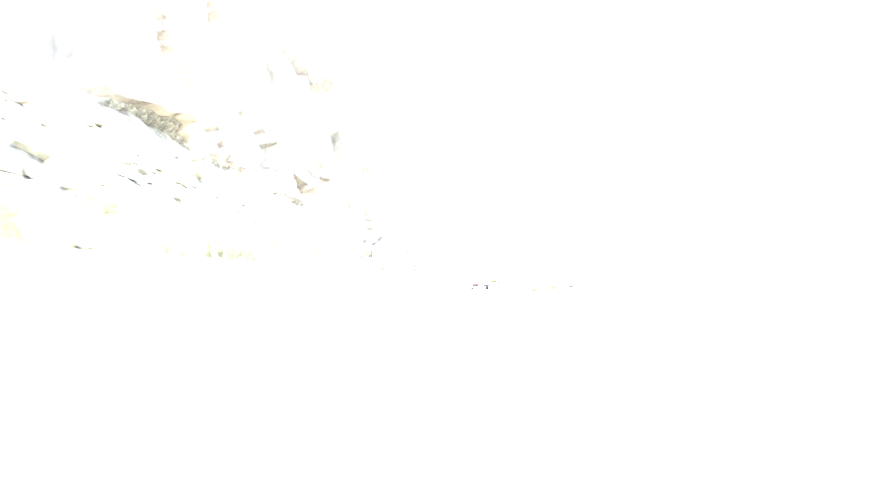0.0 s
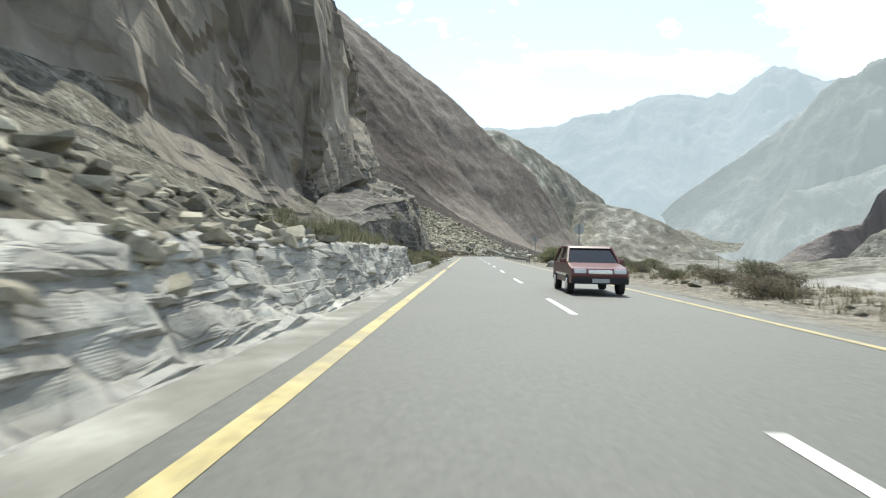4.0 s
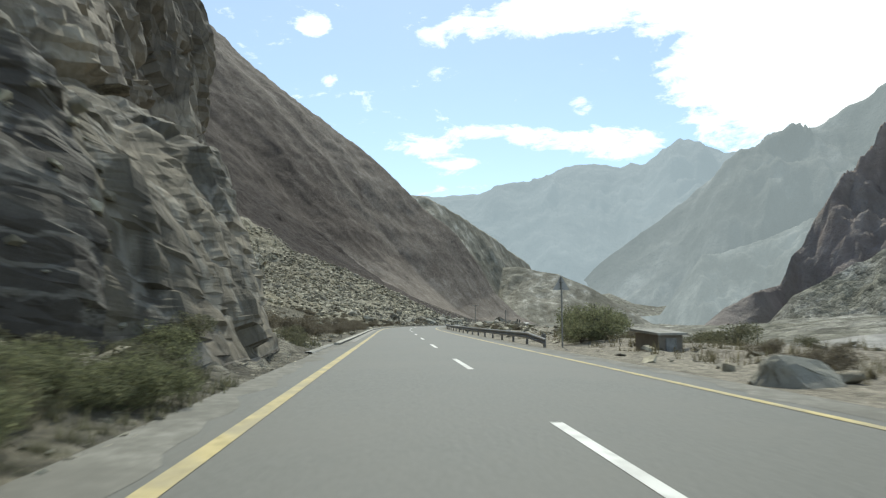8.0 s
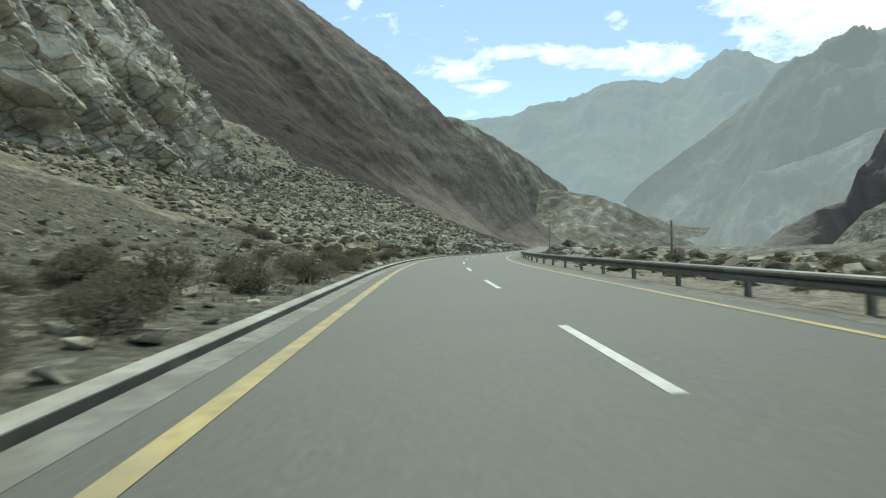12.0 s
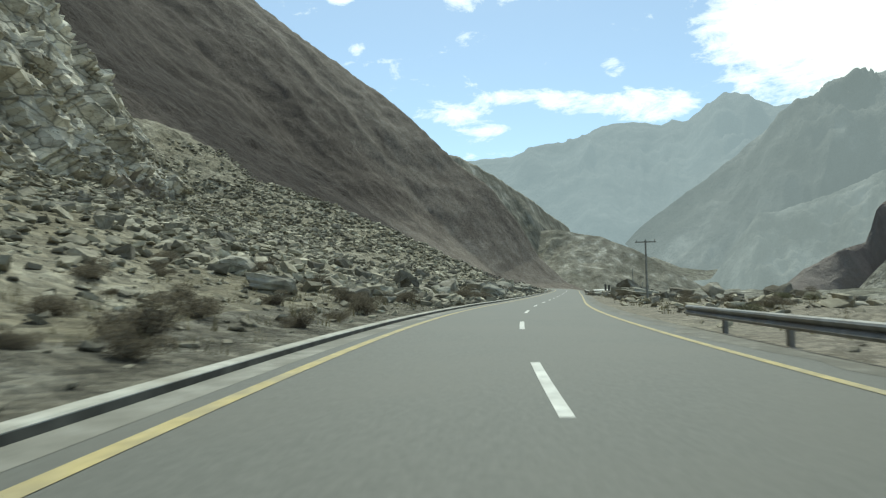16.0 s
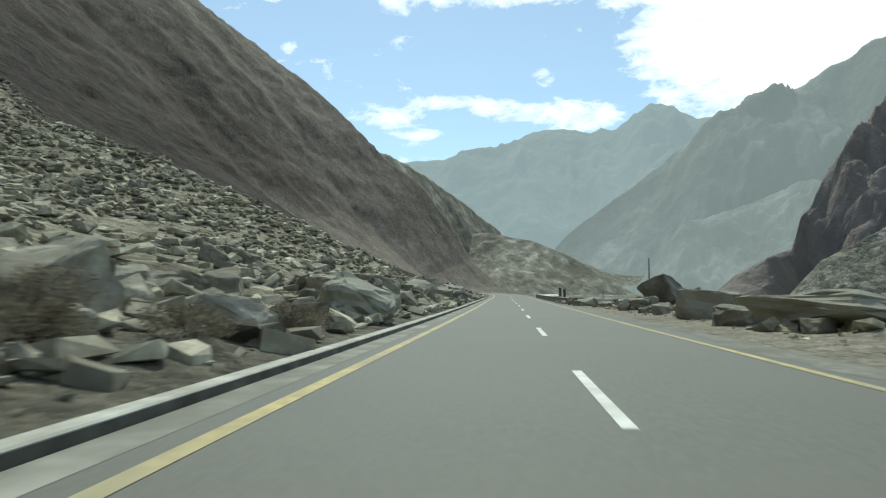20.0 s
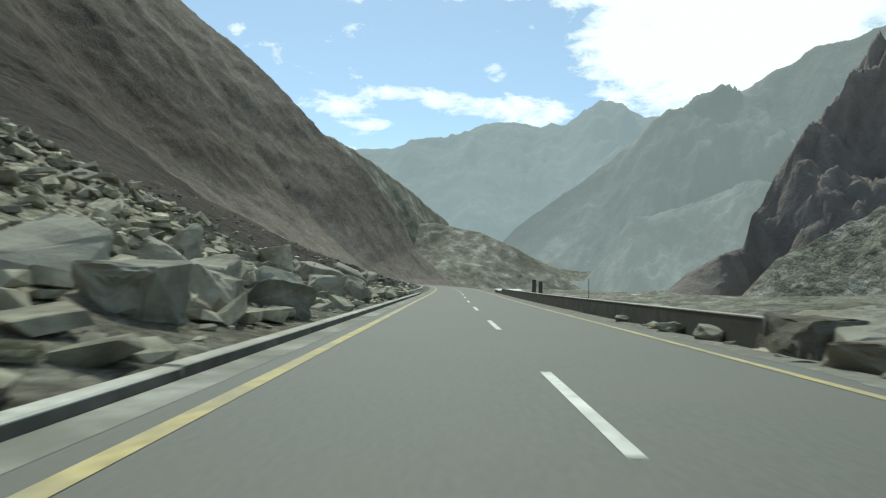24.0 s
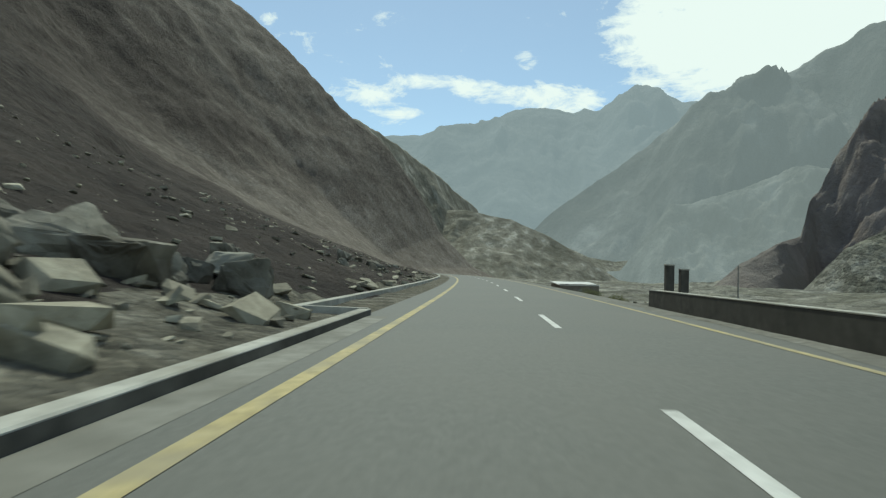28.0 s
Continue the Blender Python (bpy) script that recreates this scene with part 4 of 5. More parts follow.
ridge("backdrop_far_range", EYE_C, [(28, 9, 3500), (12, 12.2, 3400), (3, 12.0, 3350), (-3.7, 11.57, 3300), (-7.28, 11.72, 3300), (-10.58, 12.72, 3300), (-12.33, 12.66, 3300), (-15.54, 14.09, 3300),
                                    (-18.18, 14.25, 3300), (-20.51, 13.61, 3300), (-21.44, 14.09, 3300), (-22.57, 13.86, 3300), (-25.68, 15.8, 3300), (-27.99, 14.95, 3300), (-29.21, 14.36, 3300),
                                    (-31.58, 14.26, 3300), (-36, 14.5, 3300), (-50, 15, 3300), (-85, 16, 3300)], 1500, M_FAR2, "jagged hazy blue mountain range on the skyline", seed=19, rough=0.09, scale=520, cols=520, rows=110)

# ---- road markings ----


def dash_mark():
    return [DASH_START + DASH_PERIOD * k for k in range(-5, 50)]


for s0 in dash_mark():
    ob = strip("lane_dash", s0, s0 + DASH_LENGTH, [(0.075, 0.024), (-0.075, 0.024)], M_WHITE, 1.0)
    tagged(ob, "worn white painted lane dash", "road marking", "dashes of the centre line", "structure")
tagged(strip("edge_line", -60, 900, [(3.705, -0.004), (3.485, -0.003)], M_YELLOW), "worn yellow painted edge line", "road marking", kind="structure")
tagged(strip("edge_line", -60, 900, [(-3.54, -0.003), (-3.72, -0.004)], M_YELLOW), "worn yellow painted edge line", "road marking", kind="structure")

# ---- kerbs and parapets ----


def wall_bar(name, s0, s1, section, label, category, mat=None):
    """A bar of the setting whose two ends slope down to the ground."""
    return tagged(strip(name, s0, s1, section, mat or M_CONCRETE, 1.5), label, category, kind="structure")


def kerb_run(name, s0, s1, high):
    # thin dark skin over the kerb's road side, its shade put into the colour
    wall_bar(name + "_face", s0, s1, [(4.564, -0.04), (4.567, high - 0.03)], "inner face of the kerb, shade put in as dark colour", "kerb", M_FACE)
    wall_bar(name, s0, s1, [(4.57, -0.05), (4.575, high - 0.02), (4.60, high), (4.82, high + 0.005), (4.85, high - 0.02), (4.85, -0.2)], "low grey concrete kerb wall along the slope", "kerb")


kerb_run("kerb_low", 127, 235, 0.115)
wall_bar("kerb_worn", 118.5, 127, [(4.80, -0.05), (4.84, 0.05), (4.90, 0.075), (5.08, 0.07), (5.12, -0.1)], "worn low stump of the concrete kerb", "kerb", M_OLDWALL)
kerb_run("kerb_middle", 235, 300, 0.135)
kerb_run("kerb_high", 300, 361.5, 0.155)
wall_bar("kerb_beyond", 361, 520, [(6.3, -0.05), (6.305, 0.2), (6.6, 0.205), (6.62, -0.2)], "low grey concrete kerb wall set back from the road", "kerb")
joint = new("kerb_return", strip("kerb_return_bar", 361.2, 361.5, [(4.62, -0.05), (4.625, 0.175), (6.6, 0.195), (6.61, -0.2)], M_CONCRETE, 1.0).data)
bpy.data.objects.remove(bpy.data.objects["kerb_return_bar"])
tagged(joint, "short concrete kerb return at the step back", "kerb", kind="structure")
wall_bar("gutter_strip", -60, 79, [(4.69, -0.008), (4.02, -0.010)], "pale dusty concrete gutter strip below the cut bank", "gutter", M_GUTTER)
wall_bar("gutter_dusty", 132, 176, [(4.56, -0.008), (4.12, -0.010)], "dusty broken concrete gutter strip", "gutter", M_OLDWALL)
wall_bar("gutter", 176, 361, [(4.56, -0.008), (4.03, -0.010)], "pale concrete gutter strip beside the kerb", "gutter", M_GUTTER)
# wall colour is darkened for the shade on its road face; coping stays pale
wall_bar("parapet", 305, 370.5, [(-4.95, -0.1), (-4.955, 0.60), (-4.97, 0.62), (-5.28, 0.62), (-5.3, 0.6), (-5.31, -1.2)], "concrete roadside parapet, shade put in as dark colour, pale top", "wall", M_PARAPET)
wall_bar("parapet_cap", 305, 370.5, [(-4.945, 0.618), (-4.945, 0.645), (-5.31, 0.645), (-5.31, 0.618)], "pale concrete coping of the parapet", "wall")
retaining_wall = wall_bar("retaining_wall", 81, 99, [(4.92, -0.05), (5.08, 0.22), (5.14, 0.3), (5.40, 0.31), (5.5, 0.1)], "low weathered rubble-stone retaining wall with a pale cap", "wall", M_OLDWALL)
wall_bar("retaining_wall_cap", 81.3, 98.7, [(5.10, 0.29), (5.11, 0.36), (5.34, 0.37), (5.36, 0.29)], "pale worn mortar cap of the low wall", "wall", M_OLDWALL)


def drift(name, s0, s1, inner, outer, lift, seed):
    """Dust and grit blown over the edge of the asphalt, with a ragged edge."""
    s = np.arange(s0, s1, 0.5)
    edge = inner + 0.28 * fbm(np.stack([s / 1.7, 0 * s, 0 * s], -1), 4, 0.6, seed)
    cols = np.linspace(0, 1, 4)
    n = edge[:, None] * (1 - cols) + outer * cols
    x, y, z = at_road(s[:, None] + 0 * n, n, np.interp(np.abs(n), [1.9, 3.9, 4.5, 4.72], [0.0, -0.012, -0.02, -0.02]) + 0.003 + lift * np.sin(cols * 3.1)[None] ** 2)
    return tagged(grid_object(name, np.stack([x, y, z], -1), [M_DUST], flip=outer < inner), "grey dust and grit over the asphalt edge", "grit", kind="structure")


drift("grit_cliff_side", 79, 133, 4.25, 4.95, 0.02, 301)
drift("grit_patch", 90, 95, 3.1, 4.3, 0.008, 309)
drift("grit_river_side", -50, 304, -4.25, -4.9, 0.015, 305)
drift("grit_parapet_side", 303, 420, -4.2, -4.94, 0.05, 311)

# ---- loose rock ----
rng = np.random.default_rng(7)


def on_ground(s, n):
    """The place on the built slope or verge at s along and n to the left."""
    key = "right" if n < 0 else "slope_near"
    s_list, ns, p = SKIN[key]
    i = int(np.clip(np.searchsorted(s_list, s), 0, len(s_list) - 1))
    row = ns[i]
    if key == "right":
        j = int(np.clip(np.searchsorted(-row, -n), 1, len(row) - 1))
        w = (row[j - 1] - n) / max(row[j - 1] - row[j], 1e-6)
    else:
        j = int(np.clip(np.searchsorted(row, n), 1, len(row) - 1))
        w = (n - row[j - 1]) / max(row[j] - row[j - 1], 1e-6)
    return p[i, j - 1] * (1 - w) + p[i, j] * w


def hull(points):
    bm = bmesh.new()
    for q in points:
        bm.verts.new(q)
    res = bmesh.ops.convex_hull(bm, input=bm.verts)
    junk = [g for g in res["geom_interior"] + res["geom_unused"] if isinstance(g, bmesh.types.BMVert)]
    bmesh.ops.delete(bm, geom=list(set(junk)), context="VERTS")
    bmesh.ops.triangulate(bm, faces=bm.faces)
    return bm


def rock_points(count, shape):
    q = rng.normal(size=(count, 3))
    q /= np.linalg.norm(q, axis=1, keepdims=True)
    q = np.sign(q) * np.abs(q) ** 0.7
    return q * np.array(shape) * rng.uniform(0.75, 1.1, (count, 1)) * 0.5


def block_points(shape):
    """A cube with its corners knocked about and a few cut off: a broken block of jointed rock."""
    c = np.array([(x, y, z) for x in (-1, 1) for y in (-1, 1) for z in (-1, 1)], float)
    c *= rng.uniform(0.5, 1.12, c.shape)
    extra = rng.normal(size=(4, 3))
    extra /= np.linalg.norm(extra, axis=1, keepdims=True)
    return np.concatenate([c, extra * 1.12]) * np.array(shape) * 0.5


def as_arrays(bm):
    bm.verts.index_update()
    v = np.array([q.co[:] for q in bm.verts])
    f = np.array([[q.index for q in face.verts] for face in bm.faces])
    bm.free()
    return v, f


PEBBLES = [as_arrays(hull(block_points( (1.0, rng.uniform(0.55, 0.95), rng.uniform(0.16, 0.46))))) for _ in range(18)]


def rubble(name, places, label):
    """Many stones joined into one heap: places are (x, y, z, size)."""
    vs, fs, base = [], [], 0
    for x, y, z, size in places:
        v, f = PEBBLES[int(rng.integers(len(PEBBLES)))]
        a = rng.uniform(0, 2 * math.pi)
        b, c = rng.normal(0, 0.28, 2)
        turn = np.array(Euler((b, c, a)).to_matrix())
        vs.append((v * size) @ turn.T + (x, y, z + 0.12 * size))
        fs.append(f + base)
        base += len(v)
    v, f = np.concatenate(vs), np.concatenate(fs)
    mesh = bpy.data.meshes.new(name)
    mesh.vertices.add(len(v))
    mesh.vertices.foreach_set("co", v.astype(np.float32).ravel())
    mesh.loops.add(len(f) * 3)
    mesh.loops.foreach_set("vertex_index", f.astype(np.int32).ravel())
    mesh.polygons.add(len(f))
    mesh.polygons.foreach_set("loop_start", np.arange(0, len(f) * 3, 3, dtype=np.int32))
    mesh.polygons.foreach_set("use_smooth", np.zeros(len(f), bool))
    mesh.materials.append(M_STONE)
    mesh.update(calc_edges=True)
    return tagged(new(name, mesh), label, "rubble", kind="stuff")


def scatter(count, s0, s1, n0, n1, lo, hi, bias=1.0, skew=2.2, clump=None):
    s, n = rng.uniform(s0, s1, count * 5), n0 + (n1 - n0) * rng.uniform(size=count * 5) ** bias
    if clump is not None:
        q = np.stack([s / clump, n / clump, 0 * s + 0.5], -1)
        keep = value_noise(q, 77) + 0.5 * value_noise(q * 2.3, 78) > rng.uniform(-0.7, 0.5, len(s))
        s, n = s[keep], n[keep]
    size = lo + (hi - lo) * rng.uniform(size=count) ** skew
    return [(*on_ground(a, b), float(c)) for a, b, c in zip(s[:count], n[:count], size)]


rubble("scree_stones", scatter(11500, 221, 338, 9, 74, 0.2, 1.5, 1.0, 2.8, 11.0) + scatter(1500, 196, 222, 15, 55, 0.2, 1.3, 1.0, 2.8, 9.0) + scatter(3200, 228, 358, 5.4, 16, 0.12, 1.25, 1.0, 2.4, 5.0)
       + scatter(2600, 285, 342, 35, 88, 0.25, 1.5, 1.0, 2.4, 12.0) + scatter(1300, 183, 228, 5.4, 20, 0.07, 0.5, 1.0, 3.2, 5.0), "grey angular scree stones covering the slope")
rubble("verge_stones", scatter(900, 336, 470, 6.8, 45, 0.12, 0.9, 1.5, 3.0) + scatter(1700, 124, 190, 5.4, 26, 0.06, 0.55, 1.3, 3.2, 6.0) + scatter(420, 82, 107, 5.5, 8, 0.1, 0.55) + scatter(70, 83, 104, 6.0, 6.7, 0.25, 0.8, 1.0, 1.5) + scatter(160, 120.3, 126, 5.3, 8, 0.06, 0.4) + scatter(420, 79, 134, 4.3, 5.25, 0.02, 0.12),
       "small grey stones at the foot of the slope")
rubble("ledge_stones", scatter(1150, -25, 60, 5.8, 16, 0.12, 0.9, 1.0, 2.5) + scatter(900, 37, 63, 5.25, 9.5, 0.1, 0.55, 1.0, 2.4, 3.0) + scatter(220, 60, 84, 5.8, 10.2, 0.1, 0.6, 1.0, 2.5), "grey broken stones on the bank above the road cut")
rubble("riverside_stones", scatter(2600, 60, 420, -26, -5.9, 0.08, 0.6, 1.0, 3.0) + scatter(2300, 150, 330, -22, -7.2, 0.12, 1.0, 1.0, 2.6, 5.0) + scatter(70, 298, 322, -4.9, -4.55, 0.05, 0.26) + scatter(900, 100, 700, -90, -26, 0.4, 2.2, 1.0, 2.5),
       "grey stones on the verge and the river terrace")


def boulder_mesh(name, count, shape):
    q = rng.normal(size=(count, 3))
    q /= np.linalg.norm(q, axis=1, keepdims=True)
    q = np.sign(q) * np.abs(q) ** 0.8 * rng.uniform(0.75, 1.1, (count, 1))
    q -= (q.max(0) + q.min(0)) / 2
    bm = hull(q / (q.max(0) - q.min(0)) * np.array(shape)) if count > 12 else hull(block_points(shape))
    bmesh.ops.bevel(bm, geom=list(bm.edges), offset=0.025, segments=1, affect="EDGES", profile=0.5)
    bmesh.ops.triangulate(bm, faces=bm.faces)
    long = [e for e in bm.edges if e.calc_length() > 0.13]
    bmesh.ops.subdivide_edges(bm, edges=long, cuts=3, use_grid_fill=True)
    bmesh.ops.triangulate(bm, faces=bm.faces)
    off = rng.uniform(0, 50, 3)
    v = np.array([q.co[:] for q in bm.verts])
    d = 0.025 * fbm(v * 3.2 + off, 4, 0.55, 3) + 0.06 * blocks(v * np.array([2.0, 2.0, 4.5]) + off, 5) + 0.02 * blocks(v * 7.0 + off, 6)
    for q, k in zip(bm.verts, d):
        q.co *= 1 + float(k) * 1.4
    mesh = bpy.data.meshes.new(name)
    bm.to_mesh(mesh)
    bm.free()
    mesh.materials.append(M_BOULDER)
    return mesh


BLOCKS = [boulder_mesh("boulder", 9 + k % 3 * 4, (1.0, 1.0, 1.0)) for k in range(16)]


def boulder(s, n, length, high, label, group="", kind=0, turn=0.0, wide=None, sink=0.24, name="boulder", tilt=None, pale=False):
    x, y, z = on_ground(s, n)
    mesh = BLOCKS[kind % len(BLOCKS)]
    if pale:
        mesh = mesh.copy()
        mesh.materials[0] = M_PALEBLOCK
    ob = new(name, mesh)
    tx, ty = tilt or rng.normal(0, 9, 2)
    zs = high * 1.25
    ob.matrix_world = pose(float(x), float(y), float(z) + high * (0.5 - sink), float(tx), float(ty), turn + math.degrees(float(np.interp(s, AX_S, AX_TH)))) @ Matrix.Diagonal(((wide or length * 0.8), length, zs, 1))
    return tagged(ob, label, "boulder", group)


# rough stones set in the face of the low retaining wall
FACE_STONES = []
for _ in range(8):
    bm = hull(block_points((rng.uniform(0.16, 0.22), rng.uniform(0.42, 0.6), rng.uniform(0.16, 0.22))))
    mesh = bpy.data.meshes.new("stone")
    bm.to_mesh(mesh)
    bm.free()
    mesh.materials.append(M_OLDWALL)
    FACE_STONES.append(mesh)
for row, (n, z) in enumerate(((5.05, 0.04), (5.14, 0.19))):
    s = 81.4 + 0.25 * row
    while s < 98.4:
        ob = new("stone", FACE_STONES[int(rng.integers(8))])
        ob.parent = retaining_wall
        ob.matrix_local = retaining_wall.matrix_world.inverted() @ put(s, n + rng.uniform(-0.03, 0.03), z + rng.uniform(-0.02, 0.02)) @ Matrix.Rotation(rng.uniform(-0.25, 0.25), 4, "X") @ Matrix.Rotation(-0.5, 4, "Y")
        s += rng.uniform(0.42, 0.62)


# the named blocks along the kerb and the verge: along, left, length, height, wide, look
for s, n, length, high, wide, kind, turn, label in [
    (219.0, 11.5, 3.2, 0.85, 2.4, 3, 20, "large dark angular boulder above the kerb"),
    (221.5, 8.4, 2.0, 1.0, 1.6, 1, 60, "grey angular boulder near the kerb"),
    (224.0, 16.0, 3.2, 1.6, 2.6, 2, 10, "large pointed grey boulder in the scree"),
    (234.5, 11.0, 2.8, 0.8, 2.0, 3, 75, "pale flat slab of rock in the scree"),
    (238.0, 12.5, 1.8, 0.9, 1.5, 4, 30, "pale angular boulder in the scree"),
    (246.0, 8.6, 1.9, 1.1, 1.6, 5, 15, "pale upright block of rock by the kerb"),
    (243.5, 11.0, 2.4, 1.3, 2.0, 6, 40, "dark blocky boulder near the kerb"),
    (252.0, 9.5, 3.0, 1.6, 2.2, 7, 0, "brown weathered boulder beside a shrub"),
    (255.5, 7.6, 2.4, 1.2, 1.8, 8, 80, "split grey boulder near the kerb"),
    (265.2, 6.9, 6.4, 1.9, 3.7, 14, 8, "huge pale sloping boulder beside the kerb"),
    (271.5, 9.5, 3.0, 1.8, 2.6, 1, 70, "grey angular boulder in the rubble"),
    (277.0, 8.4, 2.6, 1.4, 2.2, 2, 20, "grey boulder by the kerb"),
    (284.0, 10.0, 3.4, 2.0, 2.8, 3, 45, "large grey boulder in the rubble"),
    (292.0, 8.0, 2.4, 1.2, 2.0, 4, 10, "low pale boulder near the kerb"),
    (305.5, 10.2, 4.0, 2.0, 3.0, 5, 35, "huge dark boulder among pale blocks"),
    (304.5, 7.4, 2.6, 1.5, 2.0, 6, 60, "pale wedge-shaped boulder near the kerb"),
    (309.5, 8.0, 2.4, 1.6, 2.0, 7, 15, "pointed grey boulder near the kerb"),
    (318.0, 8.4, 2.8, 1.4, 2.2, 8, 75, "pale angular boulder by the kerb"),
    (323.0, 7.6, 2.2, 1.2, 1.9, 9, 30, "pale angular boulder by the kerb"),
    (326.0, 8.6, 3.0, 1.7, 2.5, 0, 50, "large pale boulder with a flat face"),
    (329.5, 7.2, 2.4, 1.3, 2.0, 1, 5, "pale broken block by the kerb"),
    (332.5, 8.8, 2.6, 1.4, 2.0, 2, 85, "grey boulder in the rubble"),
    (339.0, 9.0, 3.0, 1.8, 2.8, 3, 20, "dark cube-like boulder on the bank"),
    (347.0, 9.6, 3.0, 1.4, 2.4, 4, 55, "dark boulder with a pale edge"),
    (353.0, 9.4, 3.0, 1.5, 2.4, 5, 15, "large dark boulder on the bank"),
    (357.0, 9.0, 2.4, 1.2, 2.0, 6, 70, "dark boulder with a sunlit crest"),
    (364.0, 9.5, 2.4, 1.2, 2.0, 7, 35, "pale boulder beyond the kerb's end"),
    (106.1, -5.9, 1.7, 0.75, 1.1, 8, 70, "pale grey boulder at the road's edge"),
    (262.5, -9.6, 5.0, 0.95, 4.2, 12, 10, "huge flat-topped pale boulder on the verge"),
    (266.5, -8.0, 1.8, 0.8, 1.5, 0, 40, "grey boulder on the verge"),
    (272.0, -8.6, 3.4, 1.5, 2.6, 1, 65, "large pale boulder on the verge"),
    (286.0, -8.2, 2.4, 0.9, 2.0, 2, 15, "low pale boulder on the verge"),
    (289.0, -10.5, 3.0, 2.0, 2.6, 3, 45, "upright dark boulder on the verge"),
    (301.0, -8.0, 2.2, 0.9, 1.8, 4, 75, "pale boulder on the verge"),
    (307.0, -7.6, 3.2, 1.3, 2.2, 5, 10, "dark broken boulder near the parapet"),
    (304.6, -5.5, 1.6, 0.85, 1.3, 9, 20, "grey block heaped against the parapet's end"),
    (303.2, -6.6, 1.9, 1.0, 1.5, 10, 70, "pale block heaped at the parapet's end"),
    (306.2, -4.75, 0.9, 0.45, 0.7, 13, 35, "pale stone lying before the parapet"),
    (308.6, -4.72, 0.8, 0.4, 0.6, 2, 60, "pale flat stone lying before the parapet"),
    (310.0, -4.7, 0.7, 0.3, 0.55, 4, 10, "grey stone lying before the parapet"),
    (313.4, -4.72, 0.6, 0.3, 0.5, 7, 80, "pale stone lying before the parapet"),
    (301.8, -5.3, 1.2, 0.6, 1.0, 6, 50, "grey block at the road's edge"),
    (310.5, -8.4, 2.8, 1.0, 2.0, 6, 30, "pale flat boulder near the parapet"),
]:
    if n > 0:
        length, high, wide = length * 0.85, high * 0.82, wide * 0.85
    boulder(s, n, length, high, label, "boulders along the road", kind, turn, wide, pale="pale" in label)

for k in range(190):
    s, n = (rng.uniform(226, 358), rng.uniform(6.2, 13)) if k % 3 else (rng.uniform(206, 330), rng.uniform(12, 60))
    size = 0.7 + 1.5 * rng.uniform() ** 1.5
    # bare soil behind the kerb near its end
    if s > 343 and n < 9.0:
        n += 4.0
    boulder(s, n, size, size * rng.uniform(0.4, 0.75), "grey angular boulder in the scree", "scree boulders", int(rng.integers(16)), rng.uniform(0, 180), size * rng.uniform(0.6, 0.95))
for k in range(16):
    s = rng.uniform(350, 440)
    size = 0.5 + 1.5 * rng.uniform() ** 2
    boulder(s, rng.uniform(8.0, 16), size, size * rng.uniform(0.4, 0.7), "grey boulder at the foot of the brown slope", "slope-foot boulders", int(rng.integers(16)), rng.uniform(0, 180))
for k in range(34):
    s = rng.uniform(212, 322)
    size = 0.5 + 1.5 * rng.uniform() ** 2
    boulder(s, -rng.uniform(6.8, 15), size, size * rng.uniform(0.35, 0.65), "grey boulder on the river verge", "verge boulders", int(rng.integers(16)), rng.uniform(0, 180))
for k in range(32):
    s = rng.uniform(196, 300)
    size = 0.8 + 1.5 * rng.uniform() ** 1.6
    boulder(s, -rng.uniform(8.2, 24), size, size * rng.uniform(0.45, 0.75), "grey boulder on the rocky rise beside the road", "verge boulders", int(rng.integers(16)), rng.uniform(0, 180))
for k in range(8):
    s = rng.uniform(126, 182)
    size = 0.4 + 0.9 * rng.uniform() ** 2
    boulder(s, rng.uniform(6.5, 19), size, size * rng.uniform(0.4, 0.7), "grey stone block below the cliff", "cliff-foot blocks", int(rng.integers(16)), rng.uniform(0, 180))

